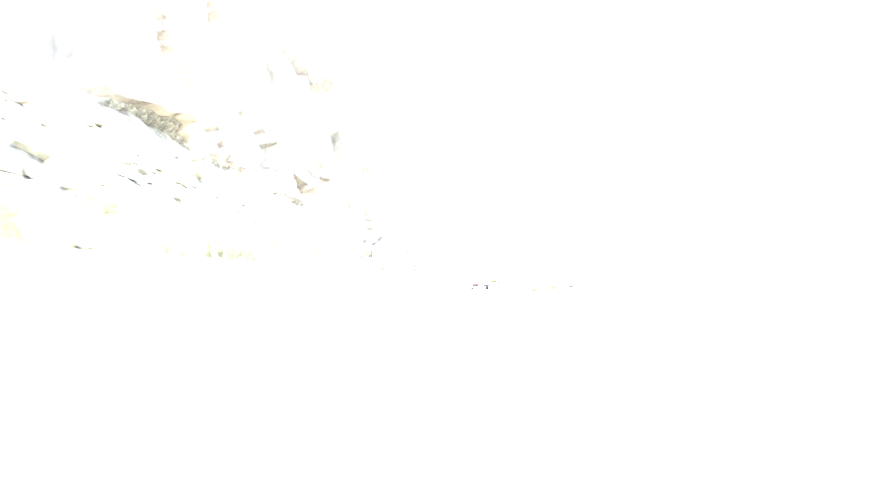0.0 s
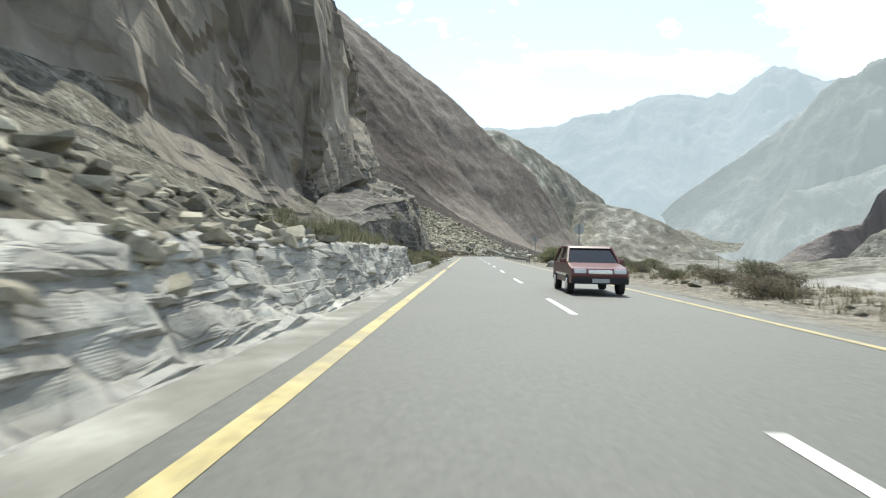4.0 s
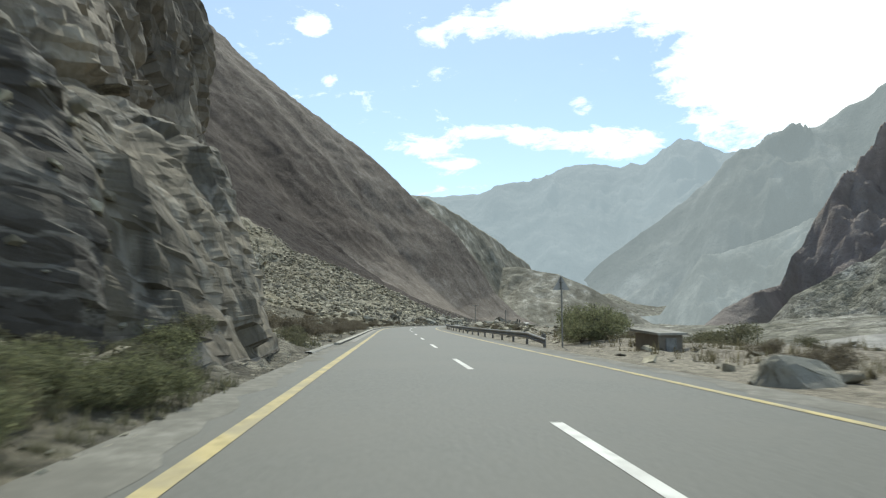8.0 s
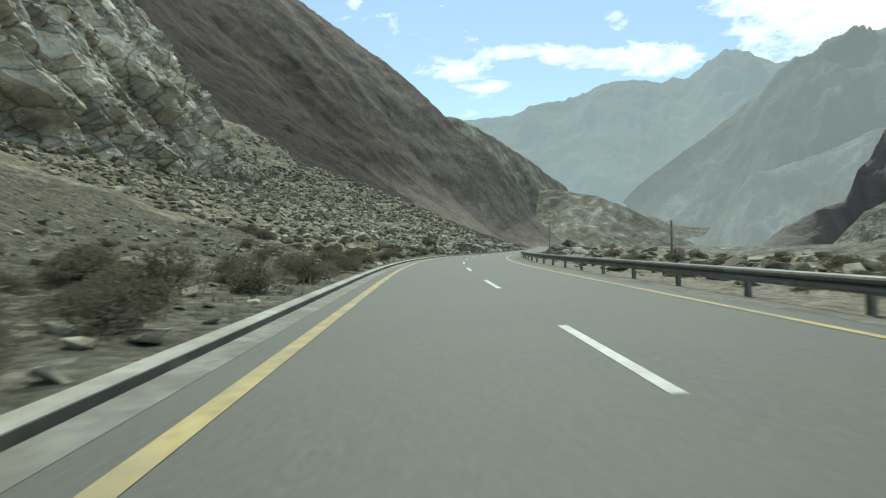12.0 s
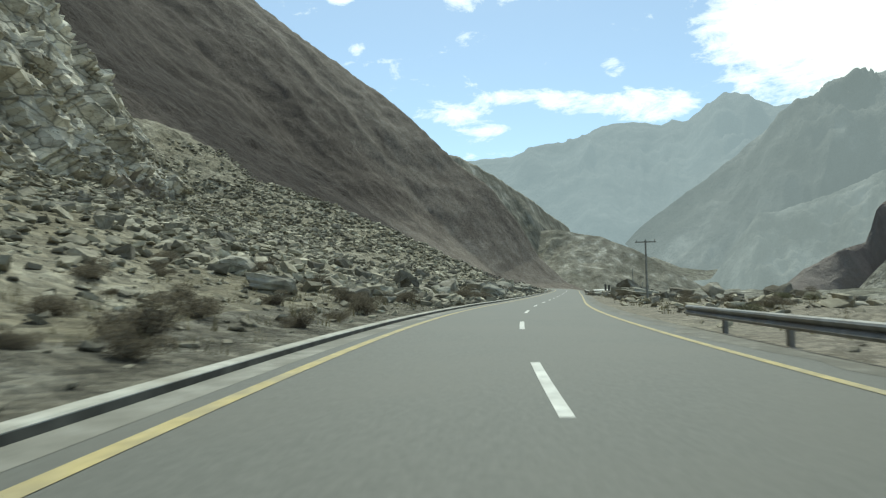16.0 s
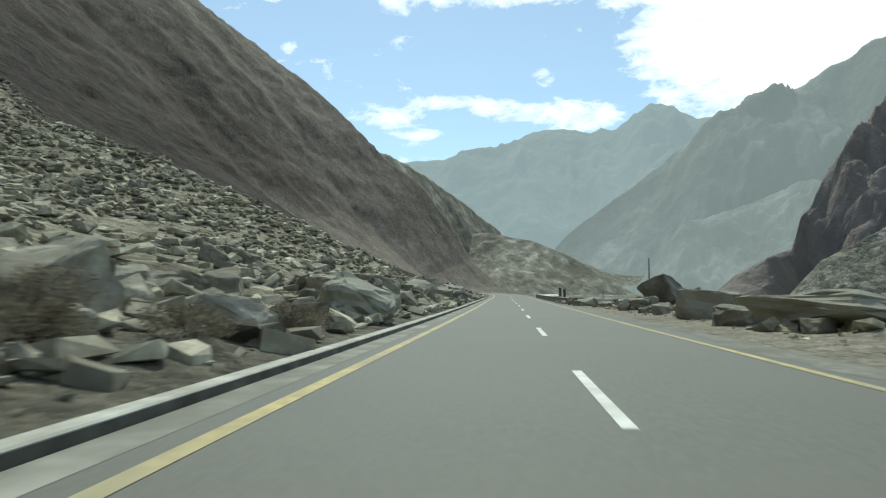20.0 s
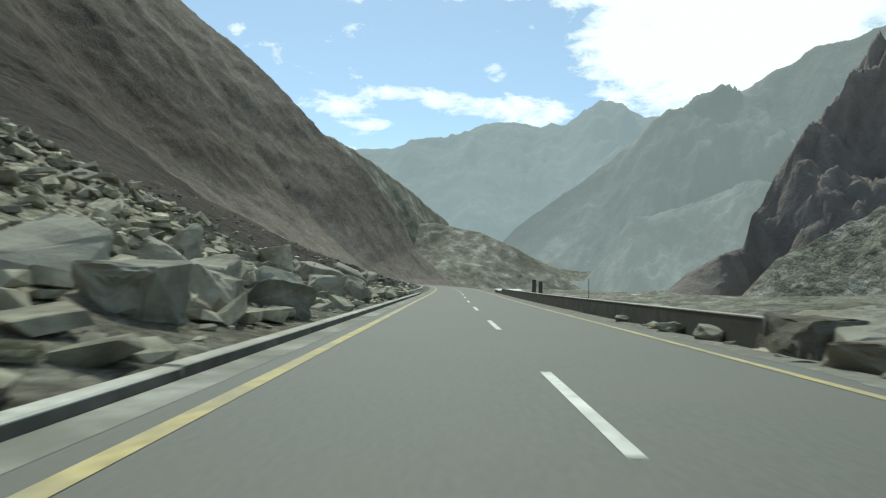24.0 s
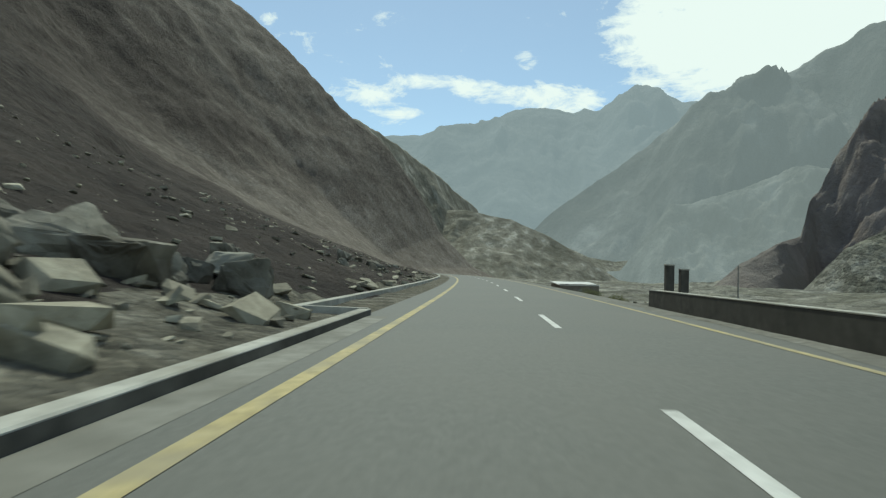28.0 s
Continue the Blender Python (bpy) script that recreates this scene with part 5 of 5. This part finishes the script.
# ---- shrubs ----


def shrub_parts(leaves, spread, high, leaf, mat):
    """Stems and a ragged crown of small leaves, one metre in size, on the ground at the origin."""
    q = rng.normal(size=(leaves, 3))
    q /= np.linalg.norm(q, axis=1, keepdims=True)
    lobes = rng.normal(size=(7, 3)) * (0.19, 0.19, 0.11) * np.array([spread, spread, high])
    pick = lobes[rng.integers(7, size=leaves)]
    c = pick + q * rng.uniform(0.3, 1.0, (leaves, 1)) ** 0.6 * np.array([0.30 * spread, 0.30 * spread, 0.26 * high])
    c[:, 2] = np.abs(c[:, 2] + 0.42 * high)
    size = leaf * rng.uniform(0.5, 1.3, leaves)
    a, b = rng.normal(size=(leaves, 3)), rng.normal(size=(leaves, 3))
    a /= np.linalg.norm(a, axis=1, keepdims=True)
    b = np.cross(a, b)
    b /= np.linalg.norm(b, axis=1, keepdims=True)
    v = np.concatenate([c - a * size[:, None], c + b * size[:, None] * 0.45, c + a * size[:, None], c - b * size[:, None] * 0.45], 1).reshape(-1, 3)
    crown = bpy.data.meshes.new("crown")
    crown.from_pydata(v.tolist(), [], np.arange(4 * leaves).reshape(-1, 4).tolist())
    crown.materials.append(mat)
    bm = bmesh.new()
    for k in range(9):
        ang, lean = rng.uniform(0, 6.28), rng.uniform(0.1, 0.6)
        top = Vector((math.cos(ang) * lean * spread * 0.6, math.sin(ang) * lean * spread * 0.6, high * rng.uniform(0.45, 0.8)))
        m = bmesh.ops.create_cone(bm, segments=5, radius1=0.018 * spread, radius2=0.006 * spread, depth=top.length, cap_ends=True)
        bmesh.ops.transform(bm, matrix=Matrix.Translation(top / 2) @ top.to_track_quat("Z", "Y").to_matrix().to_4x4(), verts=m["verts"])
    stems = bpy.data.meshes.new("woody_base")
    bm.to_mesh(stems)
    bm.free()
    stems.materials.append(M_TWIG)
    return crown, stems


KINDS = [shrub_parts(2600, 1.0, 0.75, 0.024, M_LEAF), shrub_parts(2200, 1.0, 0.6, 0.026, M_LEAF), shrub_parts(5200, 1.0, 0.66, 0.021, M_DRY), shrub_parts(4600, 1.0, 0.55, 0.021, M_DRY), shrub_parts(5600, 1.0, 0.8, 0.02, M_BUSH)]


def shrub(s, n, size, kind, label, group, name="shrub", squash=1.0):
    x, y, z = on_ground(s, n)
    base = new(name)
    base.matrix_world = pose(float(x), float(y), float(z) - 0.04, 0, 0, rng.uniform(0, 360)) @ Matrix.Diagonal((size, size, size * squash, 1))
    for part_name, mesh in zip(("crown", "woody_base"), KINDS[kind]):
        new(part_name, mesh).parent = base
    return tagged(base, label, "shrub", group)


GREEN, STRAW = "olive-green dusty roadside shrub", "dry straw-brown desert shrub"
for k in range(30):
    shrub(rng.uniform(82, 107) if k % 4 else rng.uniform(120.4, 124), 5.7 + 0.9 * rng.uniform(), rng.uniform(0.5, 1.2), int(rng.integers(2)), "olive shrub growing at the foot of the cliff", "cliff-foot shrubs")
for k in range(22):
    shrub(rng.uniform(98, 108.5), rng.uniform(5.2, 6.5), rng.uniform(0.7, 1.5), 4 if k % 3 else 0, "dense olive bush at the end of the low wall", "wall-end bushes", squash=0.85)
shrub(47.0, 7.2, 2.1, 0, "dark rounded bush on the rubble bank", "bank shrubs")
for k in range(46):
    shrub(rng.uniform(81.5, 101), rng.uniform(5.7, 8.4), rng.uniform(0.6, 1.3), int(rng.integers(2)), "olive shrub behind the low stone wall", "wall-top shrubs", squash=0.8)
for k in range(30):
    shrub(rng.uniform(8, 36) if k % 3 else rng.uniform(64, 80), rng.uniform(6.2, 8.5), rng.uniform(0.7, 1.7), int(rng.integers(2)), "olive shrub on the bank above the road cut", "bank shrubs", squash=0.8)
for s, n, size in [(203.0, 7.2, 1.5), (206.5, 8.2, 1.2), (208.5, 6.0, 0.9), (200.5, 6.3, 0.9), (212, 6.2, 0.8), (152.0, 6.6, 1.6), (155.5, 7.4, 1.9), (160.0, 6.6, 1.6), (164.5, 6.1, 1.4), (148.5, 6.4, 1.5),
                   (158, 10.2, 1.8), (168, 7.5, 1.7), (173, 6.4, 1.3), (178, 7.8, 1.7), (184, 6.6, 1.4), (189, 8.4, 1.7), (194, 6.5, 1.5), (197, 9.5, 1.6), (126, 8.2, 2.0), (129, 9.5, 1.8), (133, 7.4, 1.7), (137, 9.0, 1.9),
                   (141, 7.0, 1.5), (145, 8.6, 1.9), (246.5, 6.9, 1.8), (248.5, 7.3, 1.9), (251.5, 6.6, 1.5), (256.5, 6.4, 1.4), (259.0, 7.0, 1.3)]:
    shrub(s, n, size, 2 + int(rng.integers(2)), "dark brown dry shrub near the kerb", "kerbside shrubs", squash=1.1)
for k in range(95):
    shrub(rng.uniform(123, 232), rng.uniform(6.0, 18), rng.uniform(0.5, 1.6), 2 + int(rng.integers(2)), "dry brown shrub on the stony slope", "slope shrubs")
for k in range(26):
    shrub(rng.uniform(232, 362), rng.uniform(5.8, 9.5), rng.uniform(0.5, 1.3), int(rng.integers(4)), "dusty shrub between the boulders", "boulder shrubs")
for k in range(46):
    shrub(rng.uniform(60, 136), -rng.uniform(7.2, 15), rng.uniform(0.8, 2.0), int(rng.integers(4)), "dusty shrub on the river verge", "verge shrubs")
for k in range(40):
    shrub(rng.uniform(136, 260), -rng.uniform(7.5, 16), rng.uniform(0.5, 1.3), 1 + int(rng.integers(3)), "dry shrub on the river verge", "verge shrubs")
for s, n, size in [(127.0, -8.6, 3.0), (129.5, -9.6, 3.4), (132.5, -9.2, 3.0), (125.5, -7.4, 2.0)]:
    shrub(s, n, size, 4, "large green tamarisk bush beside the guard rail", "tamarisk bushes", "bush")
for s, n, size in [(368, -8.0, 1.6), (371, -9.0, 2.0), (375, -8.5, 1.8), (380, -9.0, 1.6), (392, -9.0, 2.2), (398, -8.0, 2.0)]:
    shrub(s, n, size, 4, "green shrub beyond the parapet", "parapet shrubs")

# ---- grass ----


def grass(name, places, high, mat, label):
    """Tufts of narrow blades, joined."""
    vs = []
    for x, y, z, size in places:
        k = 9
        ang = rng.uniform(0, 2 * math.pi, k)
        lean = rng.uniform(0.1, 0.6, k)
        h = high * size * rng.uniform(0.6, 1.2, k)
        root = np.stack([x + 0.12 * size * rng.normal(size=k), y + 0.12 * size * rng.normal(size=k), np.full(k, z - 0.03)], -1)
        tip = root + np.stack([np.cos(ang) * lean * h, np.sin(ang) * lean * h, h], -1)
        side = np.stack([-np.sin(ang), np.cos(ang), 0 * ang], -1) * 0.018 * size
        vs.append(np.stack([root - side, root + side, tip], 1).reshape(-1, 3))
    v = np.concatenate(vs)
    mesh = bpy.data.meshes.new(name)
    mesh.from_pydata(v.tolist(), [], np.arange(len(v)).reshape(-1, 3).tolist())
    mesh.materials.append(mat)
    return tagged(new(name, mesh), label, "grass", kind="stuff")


grass("wall_foot_grass", scatter(230, 91, 107, 4.78, 5.15, 0.3, 0.8), 0.35, M_LEAF, "olive grass tufts at the foot of the low wall")
grass("wall_grass", scatter(1000, 80, 102, 5.45, 8.4, 0.6, 1.4), 0.42, M_STRAW, "straw-coloured grass behind the low wall")
grass("bank_grass", scatter(300, 100, 107, 5.35, 6.4, 0.4, 1.0) + scatter(120, 120.3, 124, 5.3, 6.8, 0.4, 1.0) + scatter(800, 80, 101, 5.45, 8.2, 0.5, 1.2), 0.42, M_LEAF, "olive dry grass at the foot of the cliff")
grass("ledge_grass", scatter(900, 0, 36, 5.7, 8.0, 0.6, 1.4) + scatter(260, 66, 80, 5.7, 8.0, 0.6, 1.4), 0.5, M_LEAF, "olive grass on the bank above the road cut")
grass("verge_grass", scatter(1500, 60, 140, -15, -7.0, 0.5, 1.3) + scatter(900, 123, 230, 5.6, 14, 0.5, 1.2) + scatter(700, 140, 300, -13, -6.5, 0.5, 1.1), 0.4, M_STRAW, "dry straw-coloured grass tufts along the verges")

# ---- guard rail, poles, signs, hut ----


def mesh_part(name, bm, mat, parent, label=""):
    mesh = bpy.data.meshes.new(name)
    bm.to_mesh(mesh)
    bm.free()
    mesh.materials.append(mat)
    ob = new(name, mesh)
    ob.parent = parent
    if label:
        ob["label"] = label
    return ob


def box_bm(x, y, z, bevel=0.01):
    bm = bmesh.new()
    bmesh.ops.create_cube(bm, size=1, matrix=Matrix.Diagonal((x, y, z, 1)))
    bmesh.ops.bevel(bm, geom=list(bm.edges), offset=bevel, segments=2, affect="EDGES", profile=0.7)
    return bm


def tube_bm(r1, r2, high, seg=14):
    bm = bmesh.new()
    bmesh.ops.create_cone(bm, segments=seg, radius1=r1, radius2=r2, depth=high, cap_ends=True, matrix=Matrix.Translation((0, 0, high / 2)))
    return bm


def beam_bm(length):
    """A W-shaped steel beam with real thickness, along y."""
    prof = [(0.0, 0.155), (0.05, 0.13), (0.075, 0.09), (0.05, 0.04), (0.0, 0.0), (0.05, -0.04), (0.075, -0.09), (0.05, -0.13), (0.0, -0.155)]
    ring = prof + [(x - 0.012, z) for x, z in reversed(prof)]
    bm = bmesh.new()
    ends = [[bm.verts.new((x, y, z)) for x, z in ring] for y in (0, length)]
    for i in range(len(ring)):
        j = (i + 1) % len(ring)
        bm.faces.new((ends[0][i], ends[0][j], ends[1][j], ends[1][i]))
    bm.faces.new(ends[0])
    bm.faces.new(list(reversed(ends[1])))
    bmesh.ops.recalc_face_normals(bm, faces=bm.faces)
    return bm


rail = new("guard_rail")
rail.matrix_world = put(124, -5.2)
tagged(rail, "long galvanised steel guard rail on low posts", "guard rail")
inv = rail.matrix_world.inverted()
beam_mesh = post_mesh = bolt_mesh = None
for k in range(22):
    s = 124 + 4.0 * k
    p0, p1 = Vector([float(v) for v in at_road(s, -5.12, 0.46)]), Vector([float(v) for v in at_road(s + 4.0, -5.12, 0.46)])
    if k == 0:
        p0.z -= 0.22
    m = Matrix.Translation(p0) @ (p1 - p0).to_track_quat("Y", "Z").to_matrix().to_4x4() @ Matrix.Rotation(math.pi, 4, "Y")
    if beam_mesh is None:
        ob = mesh_part("beam", beam_bm(4.03), M_STEEL, rail)
        beam_mesh = ob.data
    else:
        ob = new("beam", beam_mesh)
        ob.parent = rail
    ob.matrix_local = inv @ m
    if post_mesh is None:
        po = mesh_part("post", box_bm(0.11, 0.15, 1.0), M_STEEL, rail)
        post_mesh = po.data
        bo = mesh_part("spacer", box_bm(0.12, 0.1, 0.22), M_STEEL, rail)
        bolt_mesh = bo.data
    else:
        po, bo = new("post", post_mesh), new("spacer", bolt_mesh)
        po.parent = bo.parent = rail
    po.matrix_local = inv @ put(s + 1.0, -5.30, 0.10)
    bo.matrix_local = inv @ put(s + 1.0, -5.20, 0.46)


def ground_pose(s, n, turn=0.0):
    x, y, z = on_ground(s, n)
    return pose(float(x), float(y), float(z), 0, 0, math.degrees(float(np.interp(s, AX_S, AX_TH))) + turn)


def utility_pole(s, n, high, label, arm=True):
    root = new("utility_pole")
    root.matrix_world = ground_pose(s, n)
    mesh_part("shaft", tube_bm(0.09, 0.06, high), M_POLE, root)
    mesh_part("footing", tube_bm(0.22, 0.2, 0.18), M_CONCRETE, root, "concrete footing")
    if arm:
        ob = mesh_part("crossarm", box_bm(1.5, 0.09, 0.09), M_POLE, root)
        ob.location = (0, 0, high - 0.18)
        for x in (-0.65, 0.0, 0.65):
            ins = mesh_part("insulator", tube_bm(0.04, 0.028, 0.14, 10), M_SIGN, root, "pale insulator")
            ins.location = (x, 0, high - 0.135)
    return tagged(root, label, "utility pole", "poles along the verge")


utility_pole(240.6, -8.05, 4.75, "grey utility pole with a crossarm on the verge")
utility_pole(183.3, -13.3, 2.3, "short dark grey pole on the river terrace", False)
utility_pole(300.5, -12.0, 4.2, "leaning grey pole among verge boulders", False)
utility_pole(409.5, -24.8, 9.0, "thin distant grey pole beyond the parapet", False)
utility_pole(186.0, -50.0, 6.5, "distant grey pole on the river terrace", False)


def road_sign(s, n, top, shape, label):
    root = new("road_sign")
    root.matrix_world = ground_pose(s, n)
    mesh_part("pole", tube_bm(0.038, 0.038, top + 0.08, 12), M_POLE, root)
    bm = bmesh.new()
    seg, r = (40, 0.36) if shape == "disc" else (3, 0.46)
    bmesh.ops.create_cone(bm, segments=seg, radius1=r, radius2=r, depth=0.03, cap_ends=True)
    bmesh.ops.bevel(bm, geom=list(bm.edges), offset=0.008, segments=2, affect="EDGES", profile=0.7)
    spin = Matrix.Rotation(math.pi / 2, 4, "X") @ Matrix.Rotation(0, 4, "Z")
    bmesh.ops.transform(bm, matrix=spin, verts=bm.verts)
    plate = mesh_part("plate", bm, M_SIGN, root, "bare grey metal back of the sign")
    plate.location = (0, 0.06, top - 0.3)
    for dz in (-0.15, 0.12):
        br = mesh_part("bracket", box_bm(0.16, 0.05, 0.04), M_STEEL, root)
        br.location = (0, 0.03, top - 0.3 + dz)
    return tagged(root, label, "road sign", "signs seen from behind")


road_sign(91.6, -5.5, 3.3, "disc", "round road sign seen from behind on a grey pole")
road_sign(122.9, -5.8, 3.15, "triangle", "triangular road sign seen from behind on a grey pole")


def hut(s, n, x, y, z, turn, label, roofing=None):
    root = new("stone_hut")
    root.matrix_world = ground_pose(s, n, turn)
    body = mesh_part("wall", box_bm(x, y, z, 0.05), M_MUD, root)
    body.location = (0, 0, z / 2)
    roof = mesh_part("roof", box_bm(x + 0.3, y + 0.3, 0.1, 0.02), roofing or M_TIN, root, "pale flat roof")
    roof.location = (0, 0, z + 0.05)
    roof.rotation_euler = (radians(6), 0, 0)
    door = mesh_part("door", box_bm(0.6, 0.05, z * 0.75, 0.01), M_POLE, root, "dark door")
    door.location = (0, -y / 2 - 0.015, z * 0.375)
    return tagged(root, label, "hut")


hut(119.0, -8.8, 1.4, 1.2, 0.75, 25, "low grey stone shelter with a slab roof", M_OLDWALL)
hut(440, -14.0, 6.0, 4.0, 3.0, 10, "low distant mud-walled hut with a pale roof")
for s, n in ((386.2, -11.6), (388.6, -12.6)):
    root = new("stone_pillar")
    root.matrix_world = ground_pose(s, n)
    body = mesh_part("shaft", box_bm(0.55, 0.55, 4.3, 0.03), M_PARAPET, root)
    body.location = (0, 0, 2.15)
    cap = mesh_part("cap", box_bm(0.6, 0.6, 0.1, 0.02), M_CONCRETE, root)
    cap.location = (0, 0, 4.34)
    tagged(root, "dark square stone gate pillar", "pillar", "gate pillars")

# water of the river, pale with reflected sky
wat = bpy.data.materials.new("river_water")
tree = node_tree(wat)
bs = add(tree, "ShaderNodeBsdfPrincipled", Roughness=0.28)
bs.inputs["Base Color"].default_value = (0.36, 0.38, 0.37, 1)
tree.links.new(bs.outputs[0], tree.nodes.new("ShaderNodeOutputMaterial").inputs[0])
tagged(strip("water", 620, 900, [(-108, -10.15), (-135, -10.1), (-168, -10.15)], wat, 20.0), "pale silty river water", "water", kind="structure")

# ---- the oncoming car, standing in its lane ----
M_CARRED = surface("dark_red_car_paint", [(0.10, 0.022, 0.022), (0.13, 0.028, 0.027), (0.15, 0.034, 0.032)], 3.0, 0.32, 0.05, 30.0, 0.001, stain=((0.13, 0.075, 0.06), 1.4, 0.35))
M_GLASSDARK = surface("dark_car_glass", [(0.012, 0.013, 0.014), (0.02, 0.021, 0.022)], 2.0, 0.08, 0.0)
M_RUBBER = surface("black_rubber", [(0.015, 0.015, 0.015), (0.025, 0.025, 0.024)], 9.0, 0.85, 0.3, 60.0, 0.004)
M_CHROME = surface("bright_trim", [(0.55, 0.55, 0.54), (0.65, 0.65, 0.64)], 4.0, 0.25, 0.0, metal=0.8)
M_LAMP = surface("headlamp_lens", [(0.62, 0.63, 0.62), (0.75, 0.76, 0.75)], 8.0, 0.12, 0.0)


def prism_bm(profile, width, taper=0.0, bevel=0.03):
    """A side outline (along, up) drawn across to a width; higher points lean in by the taper."""
    bm = bmesh.new()
    low = min(z for _, z in profile)
    sides = [[bm.verts.new((x * (width / 2 - taper * (z - low)), y, z)) for y, z in profile] for x in (-1, 1)]
    k = len(profile)
    for i in range(k):
        j = (i + 1) % k
        bm.faces.new((sides[0][i], sides[0][j], sides[1][j], sides[1][i]))
    bm.faces.new(sides[0])
    bm.faces.new(list(reversed(sides[1])))
    bmesh.ops.recalc_face_normals(bm, faces=bm.faces)
    bmesh.ops.bevel(bm, geom=list(bm.edges), offset=bevel, segments=2, affect="EDGES", profile=0.6)
    return bm


def parked_car(s, n, label):
    """Front towards -y of the car's own axes."""
    root = new("car")
    root.matrix_world = put(s, n, 0.004)
    mesh_part("body", prism_bm([(-2.02, 0.34), (-2.08, 0.62), (-1.96, 0.80), (-0.95, 0.95), (1.98, 0.96), (2.06, 0.70), (2.02, 0.34)], 1.68, 0.04, 0.05), M_CARRED, root)
    mesh_part("cabin", prism_bm([(-1.0, 0.93), (-0.35, 1.40), (1.35, 1.44), (1.90, 0.94)], 1.58, 0.28, 0.03), M_GLASSDARK, root, "dark windows")
    mesh_part("roof", prism_bm([(-0.42, 1.40), (-0.30, 1.46), (1.28, 1.49), (1.42, 1.43)], 1.34, 0.3, 0.015), M_CARRED, root)
    for x in (-1, 1):
        for y0, y1 in ((-0.98, -0.38), (0.42, 0.42), (1.86, 1.38)):
            bm = bmesh.new()
            a, b = Vector((x * 0.79, y0, 0.94)), Vector((x * 0.665, y1, 1.42))
            bmesh.ops.create_cube(bm, size=1, matrix=Matrix.Translation((a + b) / 2) @ (b - a).to_track_quat("Z", "Y").to_matrix().to_4x4() @ Matrix.Diagonal((0.05, 0.07, (b - a).length, 1)))
            mesh_part("pillar", bm, M_CARRED, root)
        lamp = mesh_part("headlight", box_bm(0.36, 0.14, 0.15, 0.04), M_LAMP, root, "clear headlight")
        lamp.location = (x * 0.58, -1.99, 0.70)
        tail = mesh_part("tail_light", box_bm(0.16, 0.10, 0.26, 0.03), M_CARRED, root)
        tail.location = (x * 0.72, 2.02, 0.76)
        mirror = mesh_part("mirror", box_bm(0.20, 0.10, 0.13, 0.03), M_CARRED, root)
        mirror.location = (x * 0.90, -0.72, 1.0)
        handle = mesh_part("door_handle", box_bm(0.03, 0.16, 0.03, 0.008), M_CHROME, root, "bright handle")
        handle.location = (x * 0.83, 0.25, 0.84)
        sill = mesh_part("side_trim", box_bm(0.03, 2.3, 0.07, 0.01), M_CHROME, root, "pale side strip")
        sill.location = (x * 0.845, 0.0, 0.58)
        for y in (-1.28, 1.28):
            bm = bmesh.new()
            bmesh.ops.create_cone(bm, segments=28, radius1=0.31, radius2=0.31, depth=0.20, cap_ends=True, matrix=Matrix.Rotation(math.pi / 2, 4, "Y"))
            bmesh.ops.bevel(bm, geom=list(bm.edges), offset=0.02, segments=2, affect="EDGES", profile=0.6)
            tyre = mesh_part("tyre", bm, M_RUBBER, root, "black tyre")
            tyre.location = (x * 0.755, y, 0.312)
            bm = bmesh.new()
            bmesh.ops.create_cone(bm, segments=20, radius1=0.19, radius2=0.17, depth=0.05, cap_ends=True, matrix=Matrix.Rotation(x * math.pi / 2, 4, "Y"))
            rim = mesh_part("rim", bm, M_CHROME, tyre, "grey wheel rim")
            rim.location = (x * 0.09, 0, 0)
    bumper = mesh_part("bumper", box_bm(1.64, 0.16, 0.2, 0.05), M_RUBBER, root, "black bumper")
    bumper.location = (0, -2.08, 0.44)
    grille = mesh_part("grille", box_bm(0.7, 0.05, 0.12, 0.02), M_CHROME, root)
    grille.location = (0, -2.07, 0.69)
    plate = mesh_part("plate", box_bm(0.5, 0.02, 0.12, 0.005), M_SIGN, root, "pale plate")
    plate.location = (0, -2.17, 0.44)
    return tagged(root, label, "car")


parked_car(69.0, -1.75, "dark red car with dark windows on the asphalt")
